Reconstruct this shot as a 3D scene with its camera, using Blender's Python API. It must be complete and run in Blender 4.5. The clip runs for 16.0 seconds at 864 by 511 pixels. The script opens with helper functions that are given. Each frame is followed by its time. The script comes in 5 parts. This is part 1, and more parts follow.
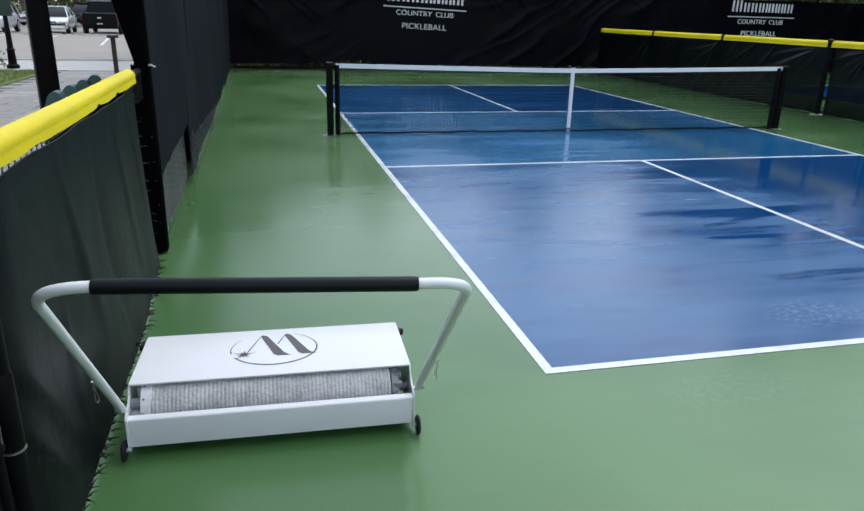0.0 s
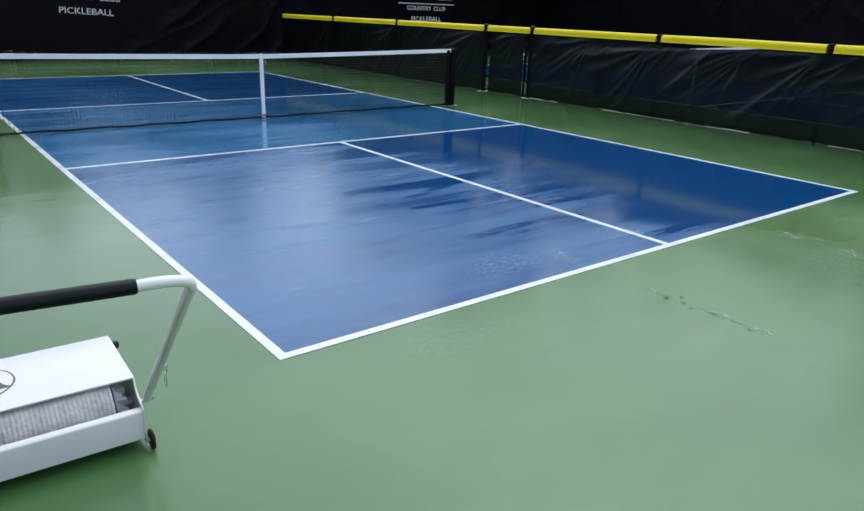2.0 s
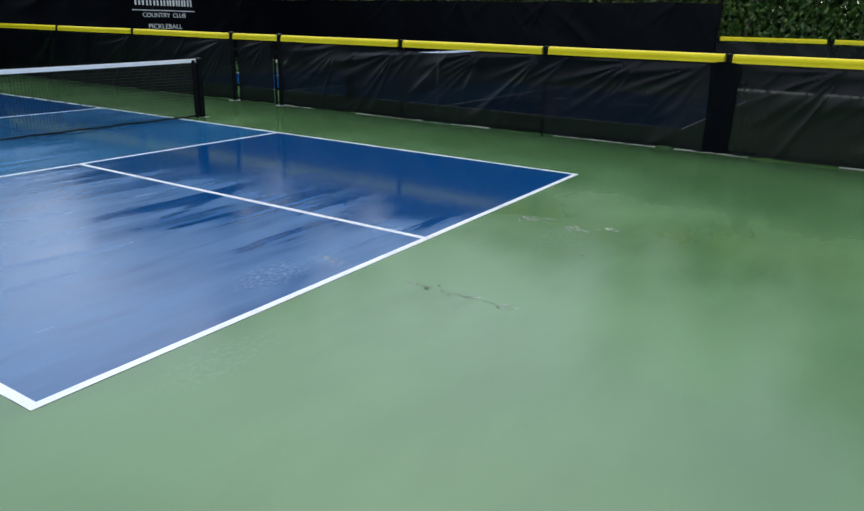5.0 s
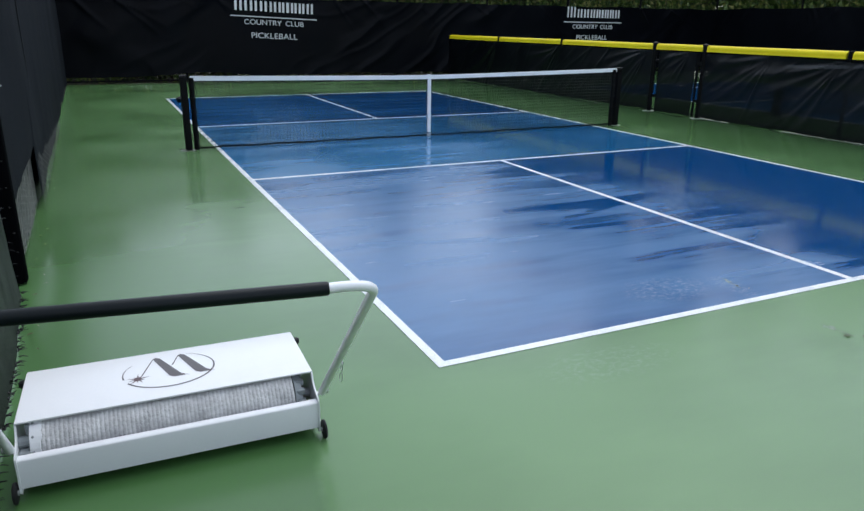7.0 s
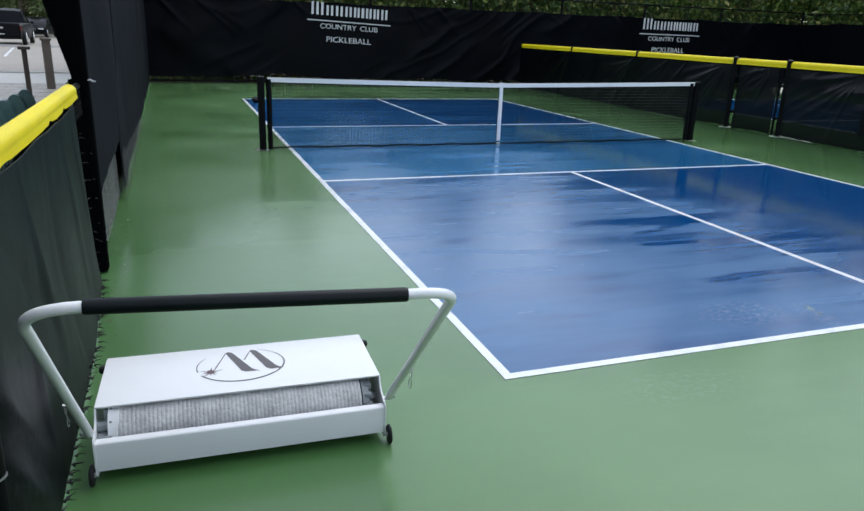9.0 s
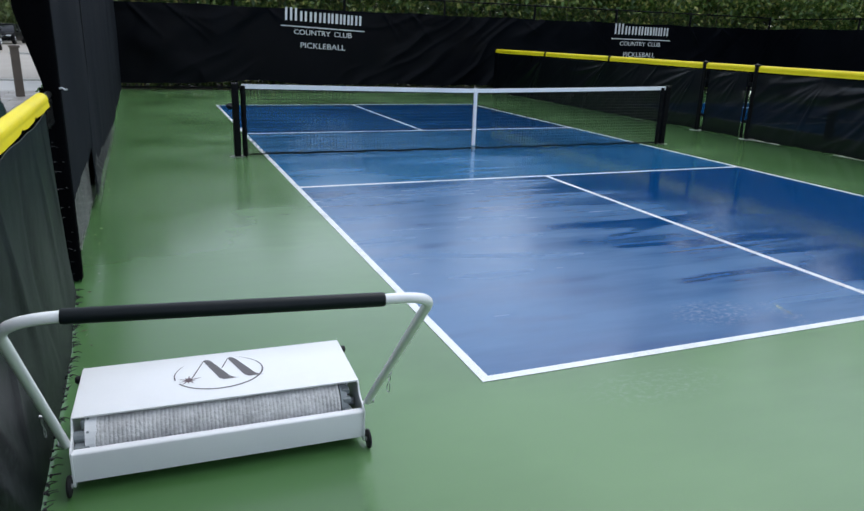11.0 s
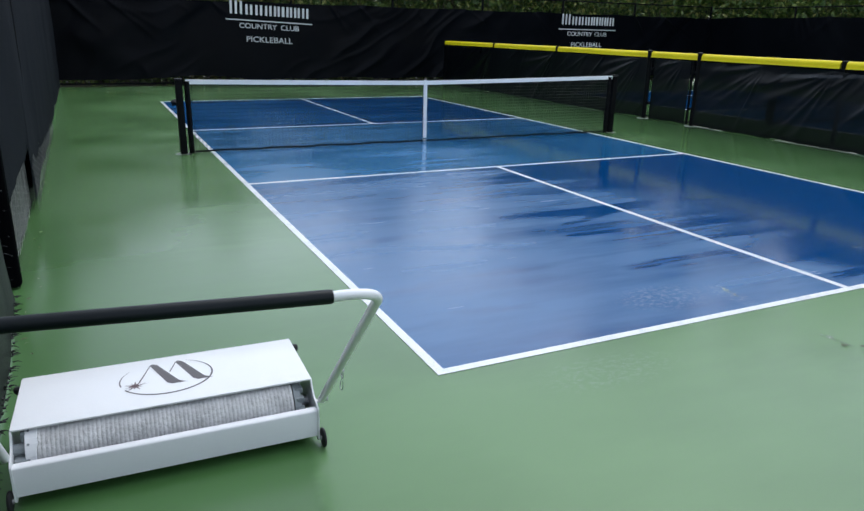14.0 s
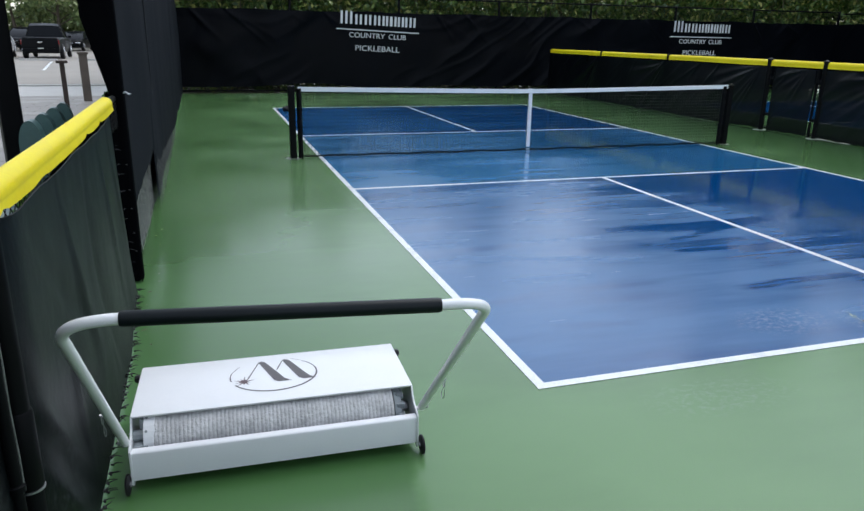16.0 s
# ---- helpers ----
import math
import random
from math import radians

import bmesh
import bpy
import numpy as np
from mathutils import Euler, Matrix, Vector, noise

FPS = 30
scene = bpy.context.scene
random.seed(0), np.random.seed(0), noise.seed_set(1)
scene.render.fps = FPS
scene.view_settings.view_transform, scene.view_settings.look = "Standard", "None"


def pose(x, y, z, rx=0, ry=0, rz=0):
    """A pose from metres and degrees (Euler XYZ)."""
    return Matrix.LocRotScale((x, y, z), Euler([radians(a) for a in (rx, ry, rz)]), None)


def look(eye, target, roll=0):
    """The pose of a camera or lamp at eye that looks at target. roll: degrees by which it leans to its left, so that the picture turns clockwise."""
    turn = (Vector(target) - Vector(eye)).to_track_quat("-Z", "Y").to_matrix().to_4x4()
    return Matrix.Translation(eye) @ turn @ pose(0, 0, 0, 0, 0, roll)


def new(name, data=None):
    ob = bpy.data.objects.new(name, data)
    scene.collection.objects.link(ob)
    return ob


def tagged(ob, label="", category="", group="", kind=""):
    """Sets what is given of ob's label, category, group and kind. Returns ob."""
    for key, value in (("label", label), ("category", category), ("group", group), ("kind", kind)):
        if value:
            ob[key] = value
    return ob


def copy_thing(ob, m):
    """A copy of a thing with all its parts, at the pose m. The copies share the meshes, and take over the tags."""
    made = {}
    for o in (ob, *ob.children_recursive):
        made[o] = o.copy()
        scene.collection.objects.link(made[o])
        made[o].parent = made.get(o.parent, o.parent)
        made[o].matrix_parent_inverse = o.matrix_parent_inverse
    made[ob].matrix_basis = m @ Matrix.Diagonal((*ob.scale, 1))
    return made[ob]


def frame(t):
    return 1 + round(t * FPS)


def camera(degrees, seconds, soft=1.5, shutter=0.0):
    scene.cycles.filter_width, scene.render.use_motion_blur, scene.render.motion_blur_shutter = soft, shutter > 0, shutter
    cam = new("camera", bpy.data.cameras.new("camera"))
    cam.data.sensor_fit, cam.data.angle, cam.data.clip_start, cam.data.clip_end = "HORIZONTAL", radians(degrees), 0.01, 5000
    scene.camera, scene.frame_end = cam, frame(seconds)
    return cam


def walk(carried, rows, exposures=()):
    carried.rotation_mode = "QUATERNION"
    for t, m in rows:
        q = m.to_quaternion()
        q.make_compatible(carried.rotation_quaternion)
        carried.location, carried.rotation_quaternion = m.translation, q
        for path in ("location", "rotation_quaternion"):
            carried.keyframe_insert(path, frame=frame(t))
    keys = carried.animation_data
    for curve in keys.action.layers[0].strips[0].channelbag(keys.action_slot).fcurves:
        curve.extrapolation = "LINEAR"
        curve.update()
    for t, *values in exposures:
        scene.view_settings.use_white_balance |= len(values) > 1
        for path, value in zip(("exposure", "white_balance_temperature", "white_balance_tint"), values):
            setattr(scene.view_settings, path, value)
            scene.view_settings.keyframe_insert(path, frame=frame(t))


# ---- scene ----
cam = camera(63.3, 16.0)
PATH = [
    (0, (-1.201, -2.658, 1.552), (-0.752, -0.821, 0.900), 1.40),
    (0.5, (-1.197, -2.640, 1.550), (-0.650, -0.833, 0.890), 1.60),
    (1, (-1.218, -2.633, 1.552), (-0.508, -0.886, 0.886), 1.60),
    (1.5, (-1.256, -2.612, 1.539), (-0.321, -0.975, 0.870), 2.00),
    (2, (-1.242, -2.662, 1.540), (-0.071, -1.183, 0.876), 1.90),
    (2.5, (-1.229, -2.786, 1.580), (0.160, -1.500, 0.935), 1.70),
    (3, (-1.223, -2.872, 1.607), (0.353, -1.810, 0.982), 1.20),
    (3.2, (-1.290, -2.878, 1.609), (0.353, -1.917, 0.996), 1.50),
    (3.5, (-1.287, -2.872, 1.608), (0.422, -2.035, 0.999), 1.47),
    (3.8, (-1.283, -2.857, 1.607), (0.455, -2.084, 0.996), 1.44),
    (4, (-1.280, -2.845, 1.605), (0.461, -2.081, 0.990), 1.45),
    (4.25, (-1.276, -2.827, 1.601), (0.453, -2.042, 0.981), 1.43),
    (4.5, (-1.272, -2.809, 1.595), (0.430, -1.974, 0.972), 1.43),
    (4.75, (-1.268, -2.794, 1.592), (0.390, -1.877, 0.963), 1.41),
    (5, (-1.265, -2.783, 1.592), (0.332, -1.764, 0.956), 1.38),
    (5.3, (-1.262, -2.776, 1.591), (0.237, -1.618, 0.953), 1.31),
    (5.5, (-1.268, -2.746, 1.588), (0.156, -1.497, 0.946), 1.20),
    (6, (-1.267, -2.688, 1.552), (-0.061, -1.225, 0.915), 0.90),
    (6.5, (-1.301, -2.701, 1.561), (-0.311, -1.083, 0.928), 0.60),
    (7, (-1.336, -2.725, 1.572), (-0.524, -1.009, 0.945), 0.70),
    (7.5, (-1.372, -2.705, 1.570), (-0.666, -0.940, 0.947), 1.20),
    (8, (-1.375, -2.676, 1.563), (-0.701, -0.899, 0.942), 1.70),
    (8.5, (-1.379, -2.675, 1.564), (-0.721, -0.891, 0.946), 1.93),
    (9, (-1.382, -2.678, 1.568), (-0.723, -0.892, 0.956), 2.07),
    (9.5, (-1.386, -2.683, 1.571), (-0.715, -0.898, 0.966), 2.15),
    (10, (-1.388, -2.688, 1.574), (-0.700, -0.908, 0.976), 2.15),
    (10.5, (-1.390, -2.692, 1.575), (-0.685, -0.918, 0.979), 2.10),
    (11, (-1.390, -2.706, 1.578), (-0.669, -0.939, 0.981), 1.90),
    (11.5, (-1.383, -2.698, 1.576), (-0.672, -0.926, 0.980), 1.70),
    (12, (-1.387, -2.695, 1.576), (-0.700, -0.914, 0.981), 1.50),
    (12.5, (-1.387, -2.679, 1.572), (-0.705, -0.896, 0.977), 1.40),
    (13, (-1.377, -2.687, 1.573), (-0.660, -0.918, 0.975), 1.30),
    (13.5, (-1.370, -2.682, 1.572), (-0.589, -0.944, 0.967), 1.30),
    (14, (-1.360, -2.693, 1.575), (-0.527, -0.982, 0.962), 1.30),
    (14.5, (-1.355, -2.684, 1.571), (-0.516, -0.975, 0.957), 1.60),
    (15, (-1.365, -2.670, 1.572), (-0.589, -0.930, 0.964), 1.60),
    (15.5, (-1.375, -2.668, 1.575), (-0.700, -0.883, 0.975), 1.20),
    (16, (-1.386, -2.653, 1.571), (-0.804, -0.835, 0.974), 1.00),
]
walk(cam, [(t, look(eye, target, roll)) for t, eye, target, roll in PATH], [(0, -0.06, 6250, 9), (16, -0.06, 6250, 9)])

# ---- light: bright overcast, thin cloud in front of a high sun ----
SUN_HEADING, SUN_ELEVATION = 58.0, 62.0   # degrees clockwise from +y, degrees up
world = bpy.data.worlds.new("overcast_sky")
scene.world = world
world.use_nodes = True
wn, wl = world.node_tree.nodes, world.node_tree.links
sky = wn.new("ShaderNodeTexSky")
sky.sky_type, sky.sun_disc = "NISHITA", False
sky.sun_elevation, sky.sun_rotation = radians(SUN_ELEVATION), radians(SUN_HEADING)
sky.air_density, sky.dust_density, sky.ozone_density = 1.2, 1.5, 1.5
grey = wn.new("ShaderNodeHueSaturation")
grey.inputs["Saturation"].default_value = 0.42
wl.new(sky.outputs[0], grey.inputs["Color"])
wl.new(grey.outputs[0], wn["Background"].inputs["Color"])
wn["Background"].inputs["Strength"].default_value = 0.315
sun = new("sun", bpy.data.lights.new("sun", "SUN"))
sun.data.energy, sun.data.angle, sun.data.color = 0.55, radians(60), (1.0, 0.985, 0.96)
a, e = radians(SUN_HEADING), radians(SUN_ELEVATION)
sun.matrix_world = look((math.sin(a) * math.cos(e) * 40, math.cos(a) * math.cos(e) * 40, math.sin(e) * 40), (0, 0, 0))


# ---- materials ----
def material(name):
    m = bpy.data.materials.new(name)
    m.use_nodes = True
    return m, m.node_tree.nodes, m.node_tree.links, m.node_tree.nodes["Principled BSDF"]


def noise_node(nodes, links, coords, scale, detail=4.0, stretch=None, rough=0.55):
    src = coords
    if stretch:
        mp = nodes.new("ShaderNodeMapping")
        mp.inputs["Scale"].default_value = stretch[:3]
        if len(stretch) > 3:
            mp.inputs["Rotation"].default_value = (0, 0, radians(stretch[3]))
        links.new(coords, mp.inputs["Vector"])
        src = mp.outputs[0]
    n = nodes.new("ShaderNodeTexNoise")
    n.inputs["Scale"].default_value, n.inputs["Detail"].default_value, n.inputs["Roughness"].default_value = scale, detail, rough
    links.new(src, n.inputs["Vector"])
    return n.outputs["Fac"]


def ramp(nodes, links, fac, stops):
    r = nodes.new("ShaderNodeValToRGB")
    els = r.color_ramp.elements
    while len(els) < len(stops):
        els.new(0.5)
    for el, (pos, col) in zip(els, stops):
        el.position = pos
        el.color = (*col, 1) if not isinstance(col, (int, float)) else (col, col, col, 1)
    links.new(fac, r.inputs[0])
    return r.outputs[0]


def mix_rgb(nodes, links, fac, c1, c2, mode="MIX"):
    m = nodes.new("ShaderNodeMix")
    m.data_type, m.blend_type = "RGBA", mode
    for sock, v in ((m.inputs[0], fac), (m.inputs[6], c1), (m.inputs[7], c2)):
        if isinstance(v, (int, float)):
            sock.default_value = v
        elif isinstance(v, tuple):
            sock.default_value = (*v, 1)
        else:
            links.new(v, sock)
    return m.outputs[2]


def bump_node(nodes, links, height, strength, distance, normal=None):
    b = nodes.new("ShaderNodeBump")
    b.inputs["Strength"].default_value, b.inputs["Distance"].default_value = strength, distance
    links.new(height, b.inputs["Height"])
    if normal:
        links.new(normal, b.inputs["Normal"])
    return b.outputs[0]


def surface(name, light, dark, scale=3.0, fine=60.0, rough=(0.4, 0.6), bump=0.2, depth=0.002, metal=0.0, ior=1.5, stretch=None, coat=0.0, gloss=0.5):
    """A plain surface with stains at a large scale and grain at a small one."""
    m, n, l, p = material(name)
    tc = n.new("ShaderNodeTexCoord").outputs["Object"]
    big = noise_node(n, l, tc, scale, 5, stretch)
    small = noise_node(n, l, tc, fine, 3)
    both = mix_rgb(n, l, 0.35, big, small)
    l.new(ramp(n, l, both, [(0.3, dark), (0.7, light)]), p.inputs["Base Color"])
    l.new(ramp(n, l, both, [(0.3, rough[0]), (0.7, rough[1])]), p.inputs["Roughness"])
    l.new(bump_node(n, l, small, bump, depth), p.inputs["Normal"])
    p.inputs["Metallic"].default_value, p.inputs["IOR"].default_value = metal, ior
    p.inputs["Coat Weight"].default_value, p.inputs["Specular IOR Level"].default_value = coat, gloss
    return m


def calc(nodes, links, op, *args):
    """One maths node; arguments are numbers or sockets."""
    m = nodes.new("ShaderNodeMath")
    m.operation = op
    for sock, v in zip(m.inputs, args):
        if isinstance(v, (int, float)):
            sock.default_value = v
        else:
            links.new(v, sock)
    return m.outputs[0]


def soft_step(nodes, links, value, lo, hi, a=0.0, b=1.0):
    m = nodes.new("ShaderNodeMapRange")
    m.interpolation_type = "SMOOTHSTEP"
    for k, v in ((1, lo), (2, hi), (3, a), (4, b)):
        if isinstance(v, (int, float)):
            m.inputs[k].default_value = v
        else:
            links.new(v, m.inputs[k])
    links.new(value, m.inputs[0])
    return m.outputs[0]


def wet_court(name, light, dark, streak=(0.42, 2.2, 1.0), streak_amount=0.66, spread=(0.40, 0.56), zone=(2.2, 4.6, 0.10), rough=(0.10, 0.15, 0.21, 0.265), ior=1.5, spots=(), drag=0.0, bands=0.05, swept=None, chalk=(), wipes=()):
    """Acrylic court paint under a thin film of water, with squeegee streaks, damp patches and fine sand grain;
    zone gives the stretch in x over which the film deepens and the paint darkens for mirrored trees and fence,
    the swept colour fills the strip that the roller has dried and, behind it, the fence's mirrored dark."""
    m, n, l, p = material(name)
    tc = n.new("ShaderNodeTexCoord").outputs["Object"]
    xyz = n.new("ShaderNodeSeparateXYZ")
    l.new(tc, xyz.inputs[0])
    x, y = xyz.outputs[0], xyz.outputs[1]
    swaths = noise_node(n, l, tc, 0.9, 4, streak, 0.55)
    patches = noise_node(n, l, tc, 0.55, 2.5, None, 0.45)
    wisps = noise_node(n, l, tc, 3.2, 4, (0.6, 1.8, 1, 8), 0.5)
    grain = noise_node(n, l, tc, 170, 2)
    ripple = noise_node(n, l, tc, 2.4, 3)
    film = mix_rgb(n, l, streak_amount, patches, swaths)
    # paint pales left for mirrored sky, darkens right for mirrored trees and fence
    film = calc(n, l, "SUBTRACT", film, soft_step(n, l, x, zone[0], zone[1], zone[2] * -0.3, zone[2]))
    # thin wet lines left between the passes of the roller, in loose groups
    lines = ramp(n, l, noise_node(n, l, tc, 1.0, 6, (0.20, 4.2, 1, -1), 0.62), [(0.50, 0.0), (0.60, 1.0)])
    groups = ramp(n, l, noise_node(n, l, tc, 0.6, 2, (0.7, 1.3, 1)), [(0.40, 0.15), (0.58, 1.0)])
    thin = calc(n, l, "MULTIPLY", calc(n, l, "MULTIPLY", lines, groups), bands)
    if drag:
        # ragged dark streaks where the roller left water standing
        edge = ramp(n, l, noise_node(n, l, tc, 1.0, 6, (0.26, 3.4, 1, 1), 0.62), [(0.50, 0.0), (0.565, 1.0)])
        side = soft_step(n, l, calc(n, l, "ADD", x, calc(n, l, "MULTIPLY", wisps, 1.2)), 2.55, 3.6, 0.0, drag)
        film = calc(n, l, "SUBTRACT", film, calc(n, l, "MULTIPLY", edge, side))
    for sx, sy, reach, depth, torn_edge in spots:
        # torn ones: damp round low places; smooth ones: painted dark of mirrored trees, fence
        away = n.new("ShaderNodeVectorMath")
        away.operation, away.inputs[1].default_value = "DISTANCE", (sx, sy, 0)
        l.new(tc, away.inputs[0])
        damp = soft_step(n, l, calc(n, l, "MULTIPLY_ADD", wisps, reach * 0.5, away.outputs["Value"]), reach * 0.2, reach * 1.2, depth, 0.0)
        if torn_edge:
            damp = calc(n, l, "MULTIPLY", damp, ramp(n, l, noise_node(n, l, tc, 2.2, 4, (0.8, 1.7, 1, 25), 0.5), [(0.36, 0.0), (0.70, 1.0)]))
        film = calc(n, l, "SUBTRACT", film, damp)
    if wipes:
        comb = ramp(n, l, noise_node(n, l, tc, 2.2, 5, (0.5, 4.5, 1, 2), 0.6), [(0.36, 0.15), (0.60, 1.0)])
        waver = noise_node(n, l, tc, 1.6, 3, (0.7, 1.4, 1))
    for x0, y0, x1, y1, half, amount in wipes:
        # single marks of the roller's edge: wet where negative, wiped dry where positive
        long = math.hypot(x1 - x0, y1 - y0)
        ux, uy = (x1 - x0) / long, (y1 - y0) / long
        dx, dy = calc(n, l, "SUBTRACT", x, x0), calc(n, l, "SUBTRACT", y, y0)
        along = calc(n, l, "DIVIDE", calc(n, l, "MULTIPLY_ADD", dx, ux, calc(n, l, "MULTIPLY", dy, uy)), long)
        across = calc(n, l, "MULTIPLY_ADD", dy, ux, calc(n, l, "MULTIPLY", dx, -uy))
        across = calc(n, l, "ABSOLUTE", calc(n, l, "ADD", across, calc(n, l, "MULTIPLY_ADD", waver, half * 2.6, half * -1.3)))
        mark = calc(n, l, "MULTIPLY", soft_step(n, l, across, half * 0.15, half, amount, 0.0), calc(n, l, "MULTIPLY", soft_step(n, l, along, 0.0, 0.18), soft_step(n, l, along, 0.7, 1.0, 1.0, 0.0)))
        film = calc(n, l, "MULTIPLY_ADD", mark, comb, film)
    tone = calc(n, l, "SUBTRACT", mix_rgb(n, l, 0.05, film, wisps), calc(n, l, "MULTIPLY", thin, soft_step(n, l, x, zone[0], zone[1], 0.25, 1.0)))
    film = calc(n, l, "SUBTRACT", film, thin)
    col = ramp(n, l, tone, [(spread[0], dark), (spread[1], light)])
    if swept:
        # the roller's own track: less water, deeper colour for the lost sheen, a clear edge near the roller that blurs
        # behind it, where the colour stands in for the dark fence mirrored there
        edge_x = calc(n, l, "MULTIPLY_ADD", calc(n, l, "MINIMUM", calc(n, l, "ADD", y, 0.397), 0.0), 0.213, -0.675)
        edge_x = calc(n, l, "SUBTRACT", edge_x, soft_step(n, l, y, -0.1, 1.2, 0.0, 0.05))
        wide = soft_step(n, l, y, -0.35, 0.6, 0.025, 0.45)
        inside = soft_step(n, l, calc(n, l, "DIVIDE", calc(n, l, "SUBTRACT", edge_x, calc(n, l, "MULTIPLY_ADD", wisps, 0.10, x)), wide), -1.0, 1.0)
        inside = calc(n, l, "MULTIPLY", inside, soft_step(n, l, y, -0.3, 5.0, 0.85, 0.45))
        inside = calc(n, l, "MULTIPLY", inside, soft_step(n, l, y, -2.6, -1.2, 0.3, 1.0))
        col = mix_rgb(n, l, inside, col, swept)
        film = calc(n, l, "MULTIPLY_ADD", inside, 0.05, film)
    for cx, cy, rx, ry, amount in chalk:
        # crackled pale bloom: dried water on the blue, painted sky glare on the green
        dx = calc(n, l, "DIVIDE", calc(n, l, "SUBTRACT", x, cx), rx)
        dy = calc(n, l, "DIVIDE", calc(n, l, "SUBTRACT", y, cy), ry)
        near = soft_step(n, l, calc(n, l, "ADD", calc(n, l, "MULTIPLY", dx, dx), calc(n, l, "MULTIPLY", dy, dy)), 0.0, 1.0, amount, 0.0)
        fleck = ramp(n, l, noise_node(n, l, tc, 24, 6, (1.0, 1.6, 1, 40), 0.72), [(0.48, 0.0), (0.66, 1.0)])
        col = mix_rgb(n, l, calc(n, l, "MULTIPLY", near, fleck), col, (0.50, 0.58, 0.60))
    col = mix_rgb(n, l, ramp(n, l, grain, [(0.35, 0.0), (0.8, 0.05)]), col, (0.02, 0.03, 0.03))
    l.new(col, p.inputs["Base Color"])
    l.new(ramp(n, l, film, [(0.32, rough[0]), (0.43, rough[1]), (0.53, rough[2]), (0.70, rough[3])]), p.inputs["Roughness"])
    nb = bump_node(n, l, grain, 0.002, 0.001)
    nb = bump_node(n, l, ripple, 0.03, 0.004, nb)
    l.new(nb, p.inputs["Normal"])
    p.inputs["IOR"].default_value = ior
    return m


def mesh_fabric(name, light, dark, see_through=0.0, rough=0.55, weave=900.0, gloss=0.35, rubs=None):
    """Woven windscreen mesh, dusty and streaked, a little open to what is behind it."""
    m, n, l, p = material(name)
    tc = n.new("ShaderNodeTexCoord").outputs["Object"]
    stain = noise_node(n, l, tc, 1.3, 5, (1, 1, 0.35))
    dust = noise_node(n, l, tc, 9.0, 6, (1, 1, 0.5), 0.7)
    thread = noise_node(n, l, tc, weave, 1)
    both = mix_rgb(n, l, 0.4, stain, dust)
    col = ramp(n, l, both, [(0.3, dark), (0.72, light)])
    if rubs:
        # pale scuffs: short upright flecks that come in patches
        flecks = noise_node(n, l, tc, 70.0, 4, (1, 1, 0.4), 0.7)
        where = noise_node(n, l, tc, 2.1, 3, (1, 1, 0.6))
        k = mix_rgb(n, l, 1.0, ramp(n, l, flecks, [(0.52, 0.0), (0.62, 1.0)]), ramp(n, l, where, [(0.52, 0.0), (0.66, 1.0)]), "MULTIPLY")
        col = mix_rgb(n, l, k, col, rubs)
    l.new(col, p.inputs["Base Color"])
    l.new(ramp(n, l, both, [(0.3, rough - 0.08), (0.7, rough + 0.1)]), p.inputs["Roughness"])
    p.inputs["Specular IOR Level"].default_value = gloss
    nb = bump_node(n, l, thread, 0.25, 0.0015)
    l.new(bump_node(n, l, dust, 0.25, 0.012, nb), p.inputs["Normal"])
    if see_through:
        out = n["Material Output"]
        tr = n.new("ShaderNodeBsdfTransparent")
        mx = n.new("ShaderNodeMixShader")
        l.new(ramp(n, l, both, [(0.3, see_through * 1.2), (0.7, see_through * 0.75)]), mx.inputs[0])
        l.new(p.outputs[0], mx.inputs[1])
        l.new(tr.outputs[0], mx.inputs[2])
        l.new(mx.outputs[0], out.inputs["Surface"])
    return m


def foliage(name, stops, gloss=0.35):
    m, n, l, p = material(name)
    rnd = n.new("ShaderNodeNewGeometry").outputs["Random Per Island"]
    l.new(ramp(n, l, rnd, stops), p.inputs["Base Color"])
    p.inputs["Roughness"].default_value = gloss
    p.inputs["Transmission Weight"].default_value = 0.0
    tl = n.new("ShaderNodeBsdfTranslucent")
    l.new(ramp(n, l, rnd, stops), tl.inputs[0])
    mx = n.new("ShaderNodeMixShader")
    mx.inputs[0].default_value = 0.4
    l.new(p.outputs[0], mx.inputs[1])
    l.new(tl.outputs[0], mx.inputs[2])
    l.new(mx.outputs[0], n["Material Output"].inputs["Surface"])
    return m


M = {}
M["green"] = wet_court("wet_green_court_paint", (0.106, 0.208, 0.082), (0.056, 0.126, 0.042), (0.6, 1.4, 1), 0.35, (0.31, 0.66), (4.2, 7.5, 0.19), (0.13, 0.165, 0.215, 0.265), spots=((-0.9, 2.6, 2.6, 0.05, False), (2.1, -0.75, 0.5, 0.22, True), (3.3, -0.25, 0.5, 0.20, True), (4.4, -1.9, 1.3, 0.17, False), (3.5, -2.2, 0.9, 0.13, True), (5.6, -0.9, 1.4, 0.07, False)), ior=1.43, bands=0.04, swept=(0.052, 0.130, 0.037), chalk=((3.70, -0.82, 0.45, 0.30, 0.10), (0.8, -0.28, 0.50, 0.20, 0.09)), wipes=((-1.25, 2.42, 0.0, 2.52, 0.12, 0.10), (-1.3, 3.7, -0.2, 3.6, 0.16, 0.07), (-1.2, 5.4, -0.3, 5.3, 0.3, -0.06)))
